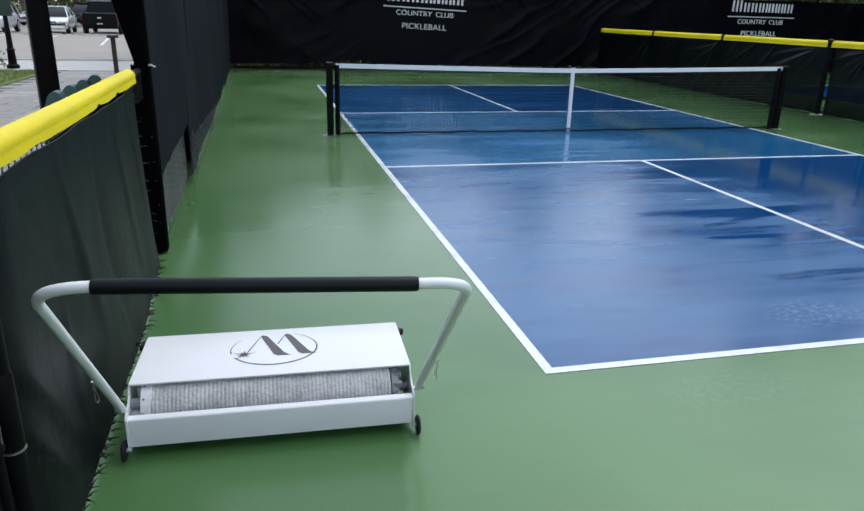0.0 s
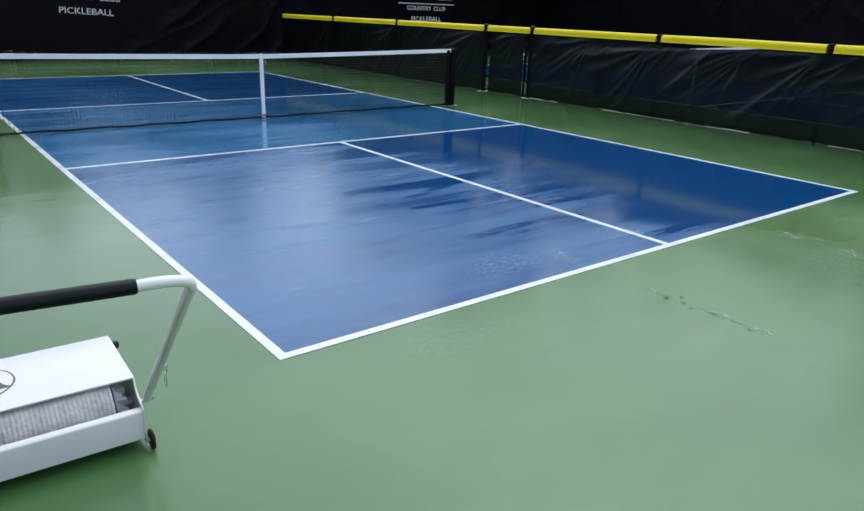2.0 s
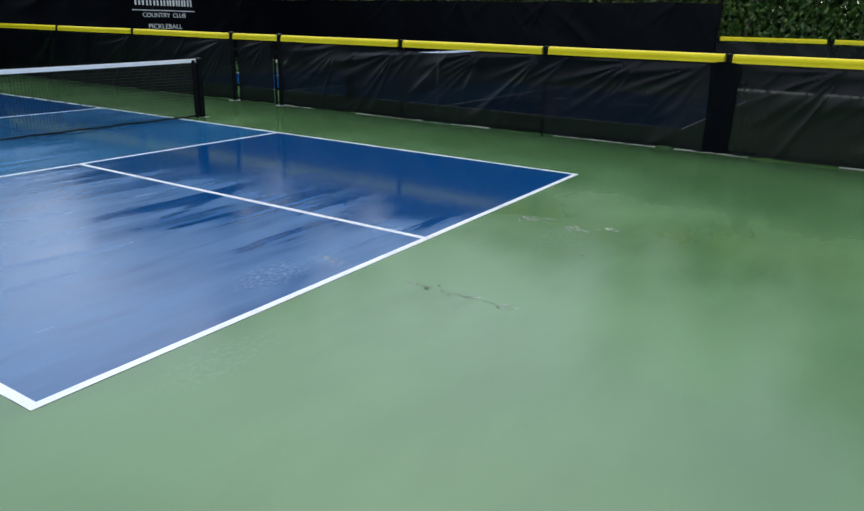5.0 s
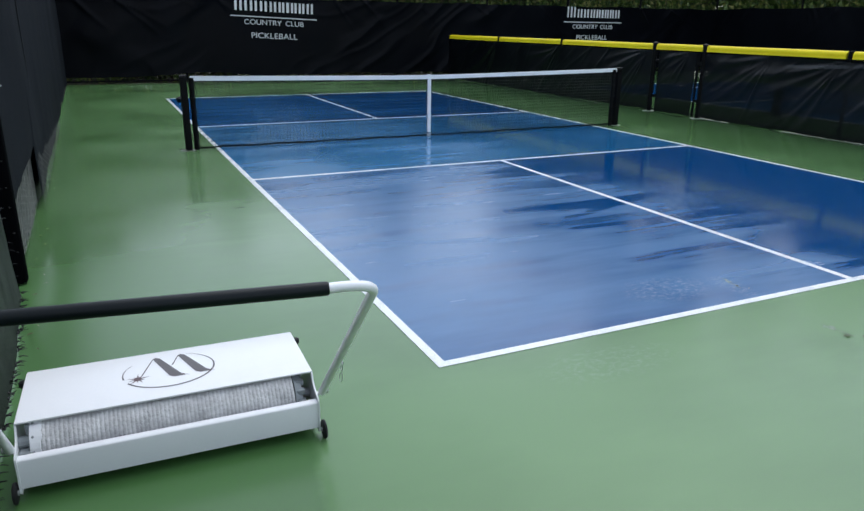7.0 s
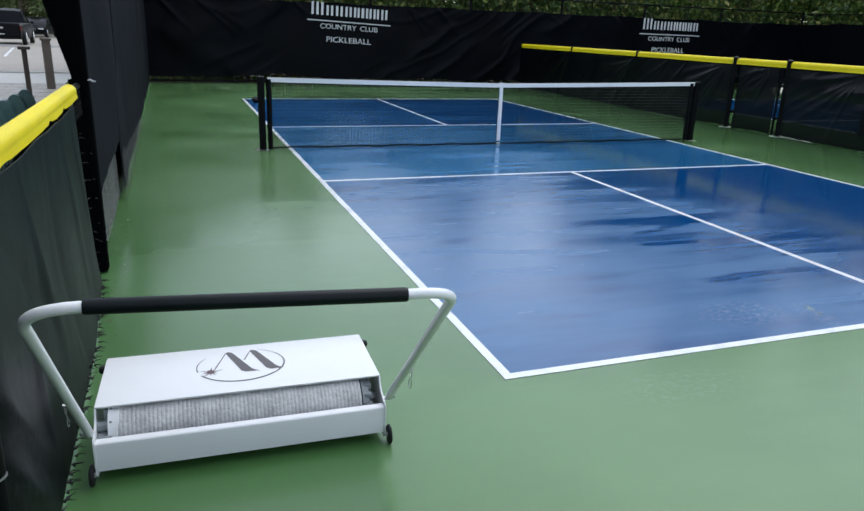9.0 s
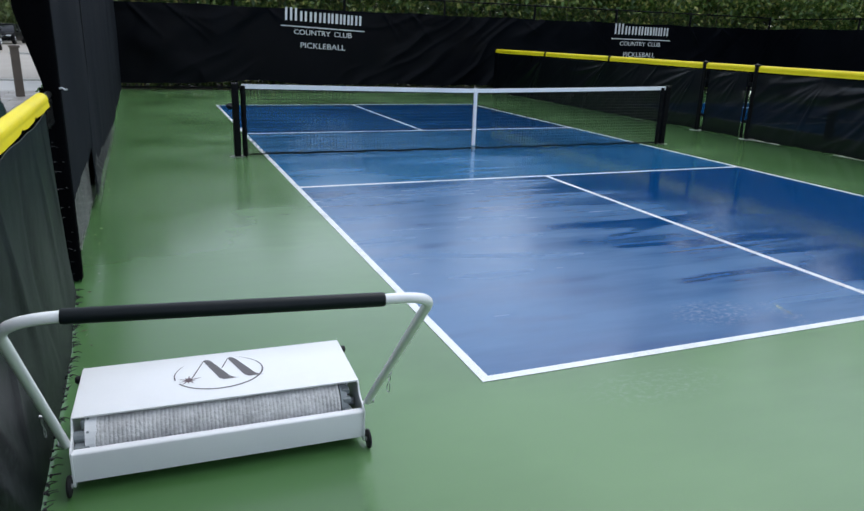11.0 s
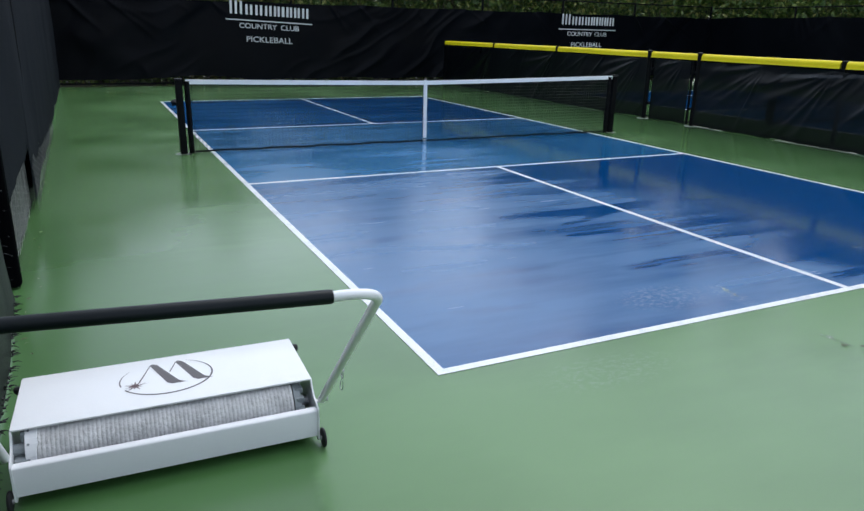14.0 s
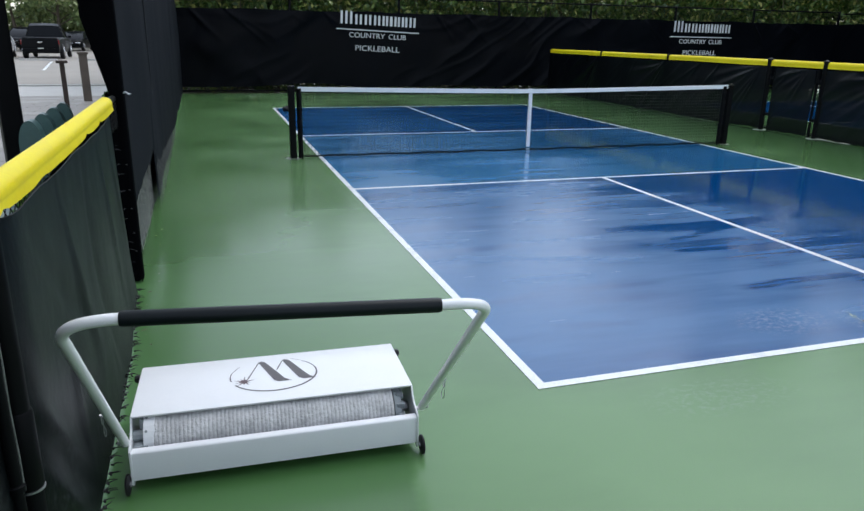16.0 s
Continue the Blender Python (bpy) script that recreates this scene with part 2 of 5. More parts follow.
M["blue"] = wet_court("wet_dark_blue_court_paint", (0.034, 0.120, 0.268), (0.0004, 0.047, 0.162), zone=(2.5, 4.8, 0.185), rough=(0.105, 0.160, 0.245, 0.31), ior=1.44, drag=0.16, bands=0.085, chalk=((1.78, 0.38, 0.40, 0.24, 0.20), (2.2, 0.25, 0.10, 0.25, 0.24)), wipes=((0.2, 2.02, 1.95, 1.60, 0.10, 0.30), (0.8, 2.36, 2.0, 2.20, 0.14, 0.12), (0.3, 2.75, 1.4, 2.62, 0.12, 0.10), (1.90, 1.745, 3.3, 1.70, 0.06, -0.30), (1.85, 0.93, 3.1, 0.975, 0.07, -0.28), (1.70, 2.475, 3.3, 2.41, 0.06, -0.18), (2.1, 2.04, 4.0, 2.58, 0.07, -0.16), (0.15, 0.75, 1.05, 0.53, 0.07, -0.07), (0.5, 1.25, 1.6, 1.12, 0.08, -0.05)))
M["blue_deep"] = wet_court("wet_dark_blue_far_court_paint", (0.016, 0.105, 0.270), (0.0010, 0.050, 0.165), rough=(0.09, 0.11, 0.14, 0.17), bands=0.06)
M["kitchen"] = wet_court("wet_light_blue_court_paint", (0.046, 0.170, 0.345), (0.012, 0.098, 0.230), rough=(0.10, 0.12, 0.17, 0.225), ior=1.50, bands=0.10, spread=(0.37, 0.56))
M["line"] = surface("white_line_paint", (0.75, 0.77, 0.78), (0.62, 0.65, 0.66), 2.5, 180, (0.22, 0.36), 0.12, 0.0015)
M["concrete"] = surface("pale_concrete", (0.30, 0.31, 0.28), (0.12, 0.14, 0.11), 7, 90, (0.6, 0.85), 0.5, 0.004)
M["damp"] = surface("damp_grey_green_concrete", (0.17, 0.20, 0.15), (0.08, 0.11, 0.07), 9, 90, (0.3, 0.5), 0.4, 0.003)
M["moss"] = surface("mossy_soil_and_thin_grass", (0.085, 0.115, 0.055), (0.035, 0.052, 0.022), 9, 60, (0.8, 0.95), 0.8, 0.01)
M["residue"] = surface("pale_residue_and_glint", (0.48, 0.54, 0.45), (0.24, 0.34, 0.22), 22, 160, (0.25, 0.45), 0.3, 0.002)
rn, rl, rp = M["residue"].node_tree.nodes, M["residue"].node_tree.links, M["residue"].node_tree.nodes["Principled BSDF"]
rc = rn.new("ShaderNodeTexCoord").outputs["Object"]
rl.new(mix_rgb(rn, rl, 1.0, ramp(rn, rl, noise_node(rn, rl, rc, 14, 4), [(0.36, 0.0), (0.60, 1.0)]), ramp(rn, rl, noise_node(rn, rl, rc, 55, 3), [(0.35, 0.15), (0.65, 0.62)]), "MULTIPLY"), rp.inputs["Alpha"])
M["crack"] = surface("crack_grit", (0.10, 0.12, 0.08), (0.03, 0.04, 0.025), 20, 120, (0.5, 0.8), 0.6, 0.004)
M["banner"] = mesh_fabric("black_vinyl_banner", (0.0027, 0.0036, 0.0060), (0.0012, 0.0016, 0.0030), 0.0, 0.36, gloss=0.065)
M["sleeve"] = mesh_fabric("black_wrap_fabric", (0.0022, 0.0024, 0.0032), (0.001, 0.0011, 0.0015), 0.0, 0.85, gloss=0.008)
M["screen_grey"] = mesh_fabric("charcoal_windscreen", (0.0190, 0.0222, 0.0278), (0.0078, 0.0094, 0.0120), 0.0, 0.75, gloss=0.02)
M["screen_dark"] = mesh_fabric("dark_grey_windscreen", (0.0068, 0.0090, 0.0100), (0.0030, 0.0041, 0.0045), 0.0, 0.40, gloss=0.12, rubs=(0.030, 0.036, 0.037))
M["screen_open"] = mesh_fabric("black_open_mesh_windscreen", (0.0017, 0.0029, 0.0050), (0.0005, 0.0010, 0.0020), 0.055, 0.34, gloss=0.24)
M["black"] = surface("black_powder_coat", (0.006, 0.0064, 0.0075), (0.003, 0.0033, 0.0038), 4, 200, (0.38, 0.55), 0.1, 0.001, gloss=0.07)
M["rubber"] = surface("black_rubber", (0.014, 0.0145, 0.016), (0.008, 0.0085, 0.009), 6, 160, (0.5, 0.7), 0.3, 0.001, gloss=0.25)
M["foam"] = surface("black_foam_grip", (0.0070, 0.0105, 0.0125), (0.004, 0.0062, 0.0075), 8, 420, (0.36, 0.44), 0.25, 0.0005, gloss=0.16)
M["yellow"] = surface("yellow_plastic", (0.76, 0.64, 0.008), (0.64, 0.52, 0.006), 2.2, 40, (0.42, 0.55), 0.06, 0.002, gloss=0.2)
M["white_steel"] = surface("white_powder_coat", (0.755, 0.765, 0.77), (0.70, 0.715, 0.725), 2.5, 150, (0.28, 0.42), 0.05, 0.0008)
M["roller"] = surface("grey_white_foam_roller", (0.66, 0.66, 0.655), (0.33, 0.33, 0.33), 14, 75, (0.85, 0.95), 0.9, 0.006)
M["steel"] = surface("galvanised_steel", (0.50, 0.51, 0.52), (0.32, 0.33, 0.34), 7, 90, (0.3, 0.5), 0.15, 0.001, 0.9)
M["grey_plastic"] = surface("grey_plastic", (0.24, 0.27, 0.28), (0.16, 0.18, 0.19), 6, 90, (0.4, 0.55), 0.1, 0.001)
M["emblem"] = surface("dark_brown_vinyl_print", (0.085, 0.075, 0.078), (0.060, 0.052, 0.055), 9, 120, (0.35, 0.5), 0.05, 0.0005)
M["emblem_red"] = surface("dark_red_vinyl_print", (0.10, 0.052, 0.055), (0.07, 0.040, 0.044), 9, 120, (0.35, 0.5), 0.05, 0.0005)
M["print"] = surface("white_banner_print", (0.74, 0.75, 0.76), (0.56, 0.58, 0.60), 3, 60, (0.5, 0.65), 0.1, 0.001)
M["tape"] = surface("white_net_tape", (0.86, 0.87, 0.88), (0.76, 0.78, 0.80), 4, 130, (0.55, 0.75), 0.25, 0.001)
M["cord"] = surface("black_net_cord", (0.009, 0.010, 0.011), (0.005, 0.0055, 0.006), 9, 200, (0.6, 0.8), 0.2, 0.001, gloss=0.15)
M["wire"] = surface("dull_chain_link_wire", (0.24, 0.26, 0.24), (0.07, 0.08, 0.07), 12, 90, (0.6, 0.8), 0.2, 0.001, 0.0, gloss=0.1)
M["wire_dull"] = surface("dark_grey_wire", (0.085, 0.095, 0.085), (0.030, 0.034, 0.030), 12, 90, (0.6, 0.8), 0.2, 0.001, 0.0, gloss=0.08)
M["wire_black"] = surface("black_vinyl_wire", (0.010, 0.011, 0.011), (0.005, 0.006, 0.006), 12, 90, (0.5, 0.65), 0.1, 0.001, gloss=0.08)
M["bark"] = surface("grey_brown_bark", (0.13, 0.105, 0.075), (0.05, 0.04, 0.03), 6, 40, (0.8, 0.95), 0.9, 0.02, stretch=(1, 1, 0.25))
M["leaf"] = foliage("hedge_leaves", [(0.0, (0.034, 0.082, 0.016)), (0.45, (0.095, 0.175, 0.036)), (0.8, (0.19, 0.27, 0.055)), (0.97, (0.42, 0.42, 0.12))])
M["leaf_dark"] = foliage("dark_hedge_leaves", [(0.0, (0.030, 0.085, 0.018)), (0.6, (0.080, 0.175, 0.036)), (1.0, (0.18, 0.28, 0.07))])
# leaves kept near black so that what the wet court mirrors stays dark
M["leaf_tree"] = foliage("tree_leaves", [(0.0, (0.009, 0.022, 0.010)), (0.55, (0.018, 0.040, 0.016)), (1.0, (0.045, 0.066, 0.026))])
# far leaves made pale: their bright, hazy light is put into the colour
M["leaf_far_lit"] = foliage("distant_leaves_paled", [(0.0, (0.10, 0.15, 0.06)), (0.55, (0.18, 0.25, 0.09)), (1.0, (0.32, 0.36, 0.15))])
M["soil"] = surface("mulch_and_soil", (0.075, 0.060, 0.042), (0.030, 0.024, 0.018), 3, 35, (0.85, 0.95), 0.9, 0.02)
M["grass"] = surface("lawn_grass", (0.17, 0.21, 0.06), (0.09, 0.135, 0.035), 1.6, 60, (0.8, 0.95), 0.9, 0.03)
M["blade"] = foliage("grass_blades", [(0.0, (0.09, 0.15, 0.03)), (0.6, (0.16, 0.22, 0.05)), (1.0, (0.26, 0.28, 0.10))], 0.5)
M["asphalt"] = surface("pale_worn_asphalt", (0.33, 0.30, 0.26), (0.24, 0.22, 0.19), 0.5, 45, (0.7, 0.9), 0.6, 0.004)
M["paver"] = surface("grey_concrete_paver", (0.27, 0.25, 0.225), (0.185, 0.172, 0.155), 3, 60, (0.45, 0.7), 0.4, 0.003)
M["paver_pale"] = surface("pale_concrete_paver", (0.33, 0.31, 0.28), (0.25, 0.235, 0.21), 3, 60, (0.45, 0.7), 0.4, 0.003)
M["joint"] = surface("paver_joint_sand", (0.17, 0.16, 0.14), (0.10, 0.095, 0.085), 6, 80, (0.8, 0.95), 0.6, 0.003)
M["kerb"] = surface("kerb_concrete", (0.48, 0.47, 0.44), (0.37, 0.36, 0.34), 2, 60, (0.6, 0.85), 0.4, 0.003)
M["wood"] = surface("weathered_brown_wood", (0.065, 0.045, 0.036), (0.032, 0.023, 0.018), 5, 60, (0.7, 0.9), 0.6, 0.004, stretch=(3, 3, 0.4))
M["stone"] = surface("beige_painted_timber", (0.14, 0.112, 0.09), (0.085, 0.068, 0.055), 4, 60, (0.6, 0.85), 0.4, 0.003)
M["teal"] = surface("dark_teal_plastic", (0.045, 0.10, 0.095), (0.025, 0.06, 0.058), 3, 90, (0.35, 0.5), 0.08, 0.001)
M["sign_green"] = surface("dark_green_sign_paint", (0.010, 0.034, 0.024), (0.006, 0.022, 0.015), 4, 60, (0.4, 0.55), 0.05, 0.001)
M["car_white"] = surface("white_car_paint", (0.78, 0.79, 0.80), (0.70, 0.71, 0.73), 1.5, 30, (0.18, 0.26), 0.01, 0.001, coat=0.6)
M["car_silver"] = surface("silver_car_paint", (0.50, 0.51, 0.53), (0.42, 0.43, 0.45), 1.5, 30, (0.22, 0.3), 0.01, 0.001, coat=0.6)
M["car_black"] = surface("black_car_paint", (0.007, 0.0075, 0.009), (0.004, 0.0045, 0.005), 1.5, 30, (0.28, 0.4), 0.01, 0.001, coat=0.0, gloss=0.05)
M["glass"] = surface("tinted_car_glass", (0.010, 0.012, 0.015), (0.006, 0.007, 0.009), 1, 20, (0.08, 0.12), 0.01, 0.001, gloss=0.10)
M["chrome"] = surface("chrome_trim", (0.62, 0.63, 0.64), (0.5, 0.51, 0.52), 3, 60, (0.12, 0.2), 0.02, 0.001, 1.0)
M["tail_red"] = surface("red_lamp_lens", (0.20, 0.008, 0.010), (0.12, 0.005, 0.006), 6, 60, (0.15, 0.25), 0.05, 0.001)
M["lamp_clear"] = surface("clear_lamp_lens", (0.66, 0.68, 0.70), (0.5, 0.52, 0.54), 6, 60, (0.08, 0.15), 0.05, 0.001)
M["plate"] = surface("pale_number_plate", (0.62, 0.62, 0.60), (0.5, 0.5, 0.49), 6, 60, (0.4, 0.5), 0.05, 0.001)
M["dry_leaf"] = foliage("dry_leaf_litter", [(0.0, (0.05, 0.05, 0.022)), (0.6, (0.12, 0.11, 0.055)), (1.0, (0.32, 0.32, 0.24))], 0.5)


# ---- building helpers ----
def finish(name, bm, mat, smooth=False):
    me = bpy.data.meshes.new(name)
    bm.to_mesh(me)
    bm.free()
    me.materials.append(M[mat] if isinstance(mat, str) else mat)
    if smooth:
        me.shade_smooth()
        me.set_sharp_from_angle(angle=radians(38))
    return me


def part(name, bm, mat, parent, label="", smooth=False):
    ob = new(name, finish(name, bm, mat, smooth))
    ob.parent = parent
    return tagged(ob, label)


def solid(name, bm, mat, label, category, group="", kind="", smooth=False):
    return tagged(new(name, finish(name, bm, mat, smooth)), label, category, group, kind)


def thing(name, m, label, category, group="", kind=""):
    ob = new(name)
    ob.empty_display_size = 0.1
    ob.matrix_world = m
    return tagged(ob, label, category, group, kind)


def box(bm, c, s, m=None, bevel=0.0):
    r = bmesh.ops.create_cube(bm, size=1)
    vs = r["verts"]
    bmesh.ops.scale(bm, vec=s, verts=vs)
    bmesh.ops.translate(bm, vec=c, verts=vs)
    if bevel:
        es = list({ed for v in vs for ed in v.link_edges})
        out = bmesh.ops.bevel(bm, geom=es, offset=bevel, segments=2, affect="EDGES", profile=0.6)
        vs = list({v for f in out["faces"] for v in f.verts} | {v for v in vs if v.is_valid})
    if m:
        bmesh.ops.transform(bm, matrix=m, verts=vs)
    return vs


def frame_axes(d):
    d = d.normalized()
    up = Vector((0, 0, 1)) if abs(d.z) < 0.9 else Vector((1, 0, 0))
    u = d.cross(up).normalized()
    return u, d.cross(u).normalized()


def sweep(bm, pts, radii, seg=10, cap=True):
    """A round tube along pts; radii is one number or one a point."""
    pts = [Vector(p) for p in pts]
    if isinstance(radii, (int, float)):
        radii = [radii] * len(pts)
    rings, u0 = [], None
    for i, p in enumerate(pts):
        d = (pts[min(i + 1, len(pts) - 1)] - pts[max(i - 1, 0)]).normalized()
        if u0 is None:
            u0 = frame_axes(d)[0]
        u0 = (u0 - d * u0.dot(d)).normalized()
        w = d.cross(u0)
        rings.append([bm.verts.new(p + (u0 * math.cos(k * math.tau / seg) + w * math.sin(k * math.tau / seg)) * radii[i]) for k in range(seg)])
    for r0, r1 in zip(rings, rings[1:]):
        for k in range(seg):
            bm.faces.new((r0[k], r0[(k + 1) % seg], r1[(k + 1) % seg], r1[k]))
    if cap:
        bm.faces.new(rings[0][::-1])
        bm.faces.new(rings[-1])
    return rings


def lathe(bm, profile, axis_from, axis_dir, seg=20):
    """Turns (distance along the axis, radius) pairs round an axis."""
    o, d = Vector(axis_from), Vector(axis_dir).normalized()
    u, w = frame_axes(d)
    rings = []
    for s, r in profile:
        rings.append([bm.verts.new(o + d * s + (u * math.cos(k * math.tau / seg) + w * math.sin(k * math.tau / seg)) * max(r, 1e-4)) for k in range(seg)])
    for r0, r1 in zip(rings, rings[1:]):
        for k in range(seg):
            bm.faces.new((r0[k], r0[(k + 1) % seg], r1[(k + 1) % seg], r1[k]))
    bm.faces.new(rings[0][::-1])
    bm.faces.new(rings[-1])
    bmesh.ops.recalc_face_normals(bm, faces=bm.faces)


def prism(bm, outline, lo, hi, axis="x"):
    """Extrudes a closed outline of 2D points between lo and hi along an axis."""
    def at(p, w):
        return {"x": (w, p[0], p[1]), "y": (p[0], w, p[1]), "z": (p[0], p[1], w)}[axis]
    a0 = [bm.verts.new(at(p, lo)) for p in outline]
    a1 = [bm.verts.new(at(p, hi)) for p in outline]
    n = len(outline)
    fs = [bm.faces.new(a0[::-1]), bm.faces.new(a1)]
    for k in range(n):
        fs.append(bm.faces.new((a0[k], a0[(k + 1) % n], a1[(k + 1) % n], a1[k])))
    bmesh.ops.recalc_face_normals(bm, faces=fs)
    return a0 + a1


def sheet(bm, fn, nu, nv):
    g = [[bm.verts.new(fn(i / nu, j / nv)) for j in range(nv + 1)] for i in range(nu + 1)]
    for i in range(nu):
        for j in range(nv):
            bm.faces.new((g[i][j], g[i + 1][j], g[i + 1][j + 1], g[i][j + 1]))


def creases(s, z, seed, slant=1.1, size=0.28):
    """Pulled folds of hung cloth: a few sharp slanted ridges that come and go, over broad soft billows."""
    lean = slant * (0.75 + 0.9 * noise.noise(Vector((s * 0.22, seed, 7))))
    warp = 0.35 * noise.noise(Vector((s * 0.7, z * 1.1, seed + 2)))
    out = 0.0
    for k, (sz, w) in enumerate(((size * 2.0, 0.8), (size * 1.0, 0.35))):
        q = (s - lean * (1 + 0.5 * k) * z + warp) / sz
        ridge = max(0.0, 1 - abs(noise.noise(Vector((q, z * 0.35, seed + 5 * k)))) * 2.3) ** 2
        mask = max(0.0, noise.noise(Vector((s * 0.75, z * 1.2, seed + 11 + 3 * k))) + 0.22)
        out += w * ridge * min(1.0, mask * 2.2)
    return out + 0.45 * noise.noise(Vector((s * 1.1, z * 1.0, seed + 4)))


def pulls(s, z, top, seed, slant, gap=0.9):
    """Fans of thin taut wrinkles that start at ties along the top edge and fade on the way down."""
    out = 0.0
    drop = max(0.0, top - z)
    k0 = math.floor(s / gap)
    for k in range(k0 - 3, k0 + 4):
        r = random.Random(k * 31 + int(seed * 7))
        at = (k + r.uniform(0.1, 0.9)) * gap
        for _ in range(r.choice((1, 2, 3, 3))):
            lean, reach, wide, high = slant * r.uniform(0.55, 1.7), r.uniform(0.35, 1.2), r.uniform(0.020, 0.045), r.uniform(0.3, 1.0)
            bend = r.uniform(-0.25, 0.25)
            d = s - at - lean * drop - bend * drop * drop
            w = wide * (1 + 0.8 * drop)
            if abs(d) < 3 * w and drop < reach:
                out += high * math.exp(-(d / w) ** 2) * (1 - drop / reach) * min(1.0, 0.25 + drop * 4)
    return out


def fans(s, z, anchors, seed):
    """Broad soft folds that spread down and along from the points where hung cloth is held."""
    out = 0.0
    for i, (at, high, reach) in enumerate(anchors):
        ds, dz = s - at, high - z
        if ds <= 0 or dz < -0.05:
            continue
        far, lean = math.hypot(ds, dz), math.atan2(dz, ds)
        r = random.Random(int(seed * 13) + i * 17)
        for k in range(6):
            at_lean, wide, tall, curl = 0.12 + k * 0.2 + r.uniform(-0.07, 0.07), r.uniform(0.035, 0.075), r.uniform(0.3, 1.0), r.uniform(-0.12, 0.12)
            out += tall * math.exp(-((lean - at_lean - curl * far) / wide) ** 2) * min(1.0, far * 2.2) * max(0.0, 1 - far / (reach * r.uniform(0.7, 1.2)))
    return out


def ridges(s, z, folds):
    """Single pulled folds, each along a line from one held place to another, steep below and soft above."""
    out = 0.0
    for s0, z0, s1, z1, wide, high in folds:
        ds, dz = s1 - s0, z1 - z0
        long = math.hypot(ds, dz)
        along = ((s - s0) * ds + (z - z0) * dz) / (long * long)
        if -0.1 < along < 1.15:
            across = ((z - z0) * ds - (s - s0) * dz) / long + 0.05 * long * math.sin(along * 2.6)
            w = wide * (0.5 + along) * (1.0 if across > 0 else 0.4)
            out += high * math.exp(-(across / w) ** 2) * max(0.0, math.sin(math.pi * min(1.0, max(0.0, (along + 0.1) / 1.25)))) ** 0.7
    return out


def stretched_mesh(bm, x_at, y0, y1, z0, top, step=0.03, slope=0.25, r=0.0022):
    """Slack wire mesh pulled long: shallow crossing strands below a ragged upper edge."""
    for sgn in (1, -1):
        reach = slope * (y1 - y0)
        for k in range(int((0.7 + reach) / step)):
            base = z0 + k * step - (reach if sgn > 0 else 0)
            n = int((y1 - y0) / 0.1)
            for i in range(n):
                ya, yb = y0 + i * 0.1, y0 + (i + 1) * 0.1
                za, zb = base + sgn * slope * (ya - y0), base + sgn * slope * (yb - y0)
                if min(za, zb) < z0 or max(za, zb) > top((ya + yb) / 2):
                    continue
                sweep(bm, ((x_at(ya) + 0.002 * sgn, ya, za), (x_at(yb) + 0.002 * sgn, yb, zb)), r, 3, False)


def chain_link(bm, origin, along, length, z0, z1, pitch=0.06, r=0.0018):
    """Diagonal wires, woven a little in and out, as thin three-sided bars."""
    o, d = Vector(origin), Vector(along).normalized()
    nrm = Vector((-d.y, d.x, 0))
    h = z1 - z0
    for sgn in (1, -1):
        for k in range(int(length / pitch) + int(h / pitch) + 2):
            s0 = k * pitch if sgn < 0 else k * pitch - h
            p = [(s0 + sgn * h * q / 8, z0 + h * q / 8) for q in range(9)]
            for (sa, za), (sb, zb) in zip(p, p[1:]):
                if min(sa, sb) < 0 or max(sa, sb) > length:
                    continue
                off = nrm * (0.002 * sgn)
                p0, p1 = o + d * sa + off + Vector((0, 0, za)), o + d * sb + off + Vector((0, 0, zb))
                sweep(bm, (p0, p1), r, 3, False)


# ---- ground ----
def slab(name, x0, y0, x1, y1, z, mat, label, category, thick=0.02):
    bm = bmesh.new()
    box(bm, ((x0 + x1) / 2, (y0 + y1) / 2, z - thick / 2), (x1 - x0, y1 - y0, thick))
    return solid(name, bm, mat, label, category, kind="structure")


bm = bmesh.new()
sheet(bm, lambda u, v: ((u - 0.5) * 1600, (v - 0.3) * 1600, -0.035), 8, 8)
solid("ground", bm, "soil", "dark mulch and soil ground round the courts", "ground", kind="structure")

COURT_W, COURT_L, LINE = 6.096, 13.411, 0.051
NET_Y, KITCHEN = COURT_L / 2, 2.134
SECOND_X = 10.6                     # the neighbouring court
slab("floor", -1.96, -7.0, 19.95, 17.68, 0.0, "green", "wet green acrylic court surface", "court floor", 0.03)


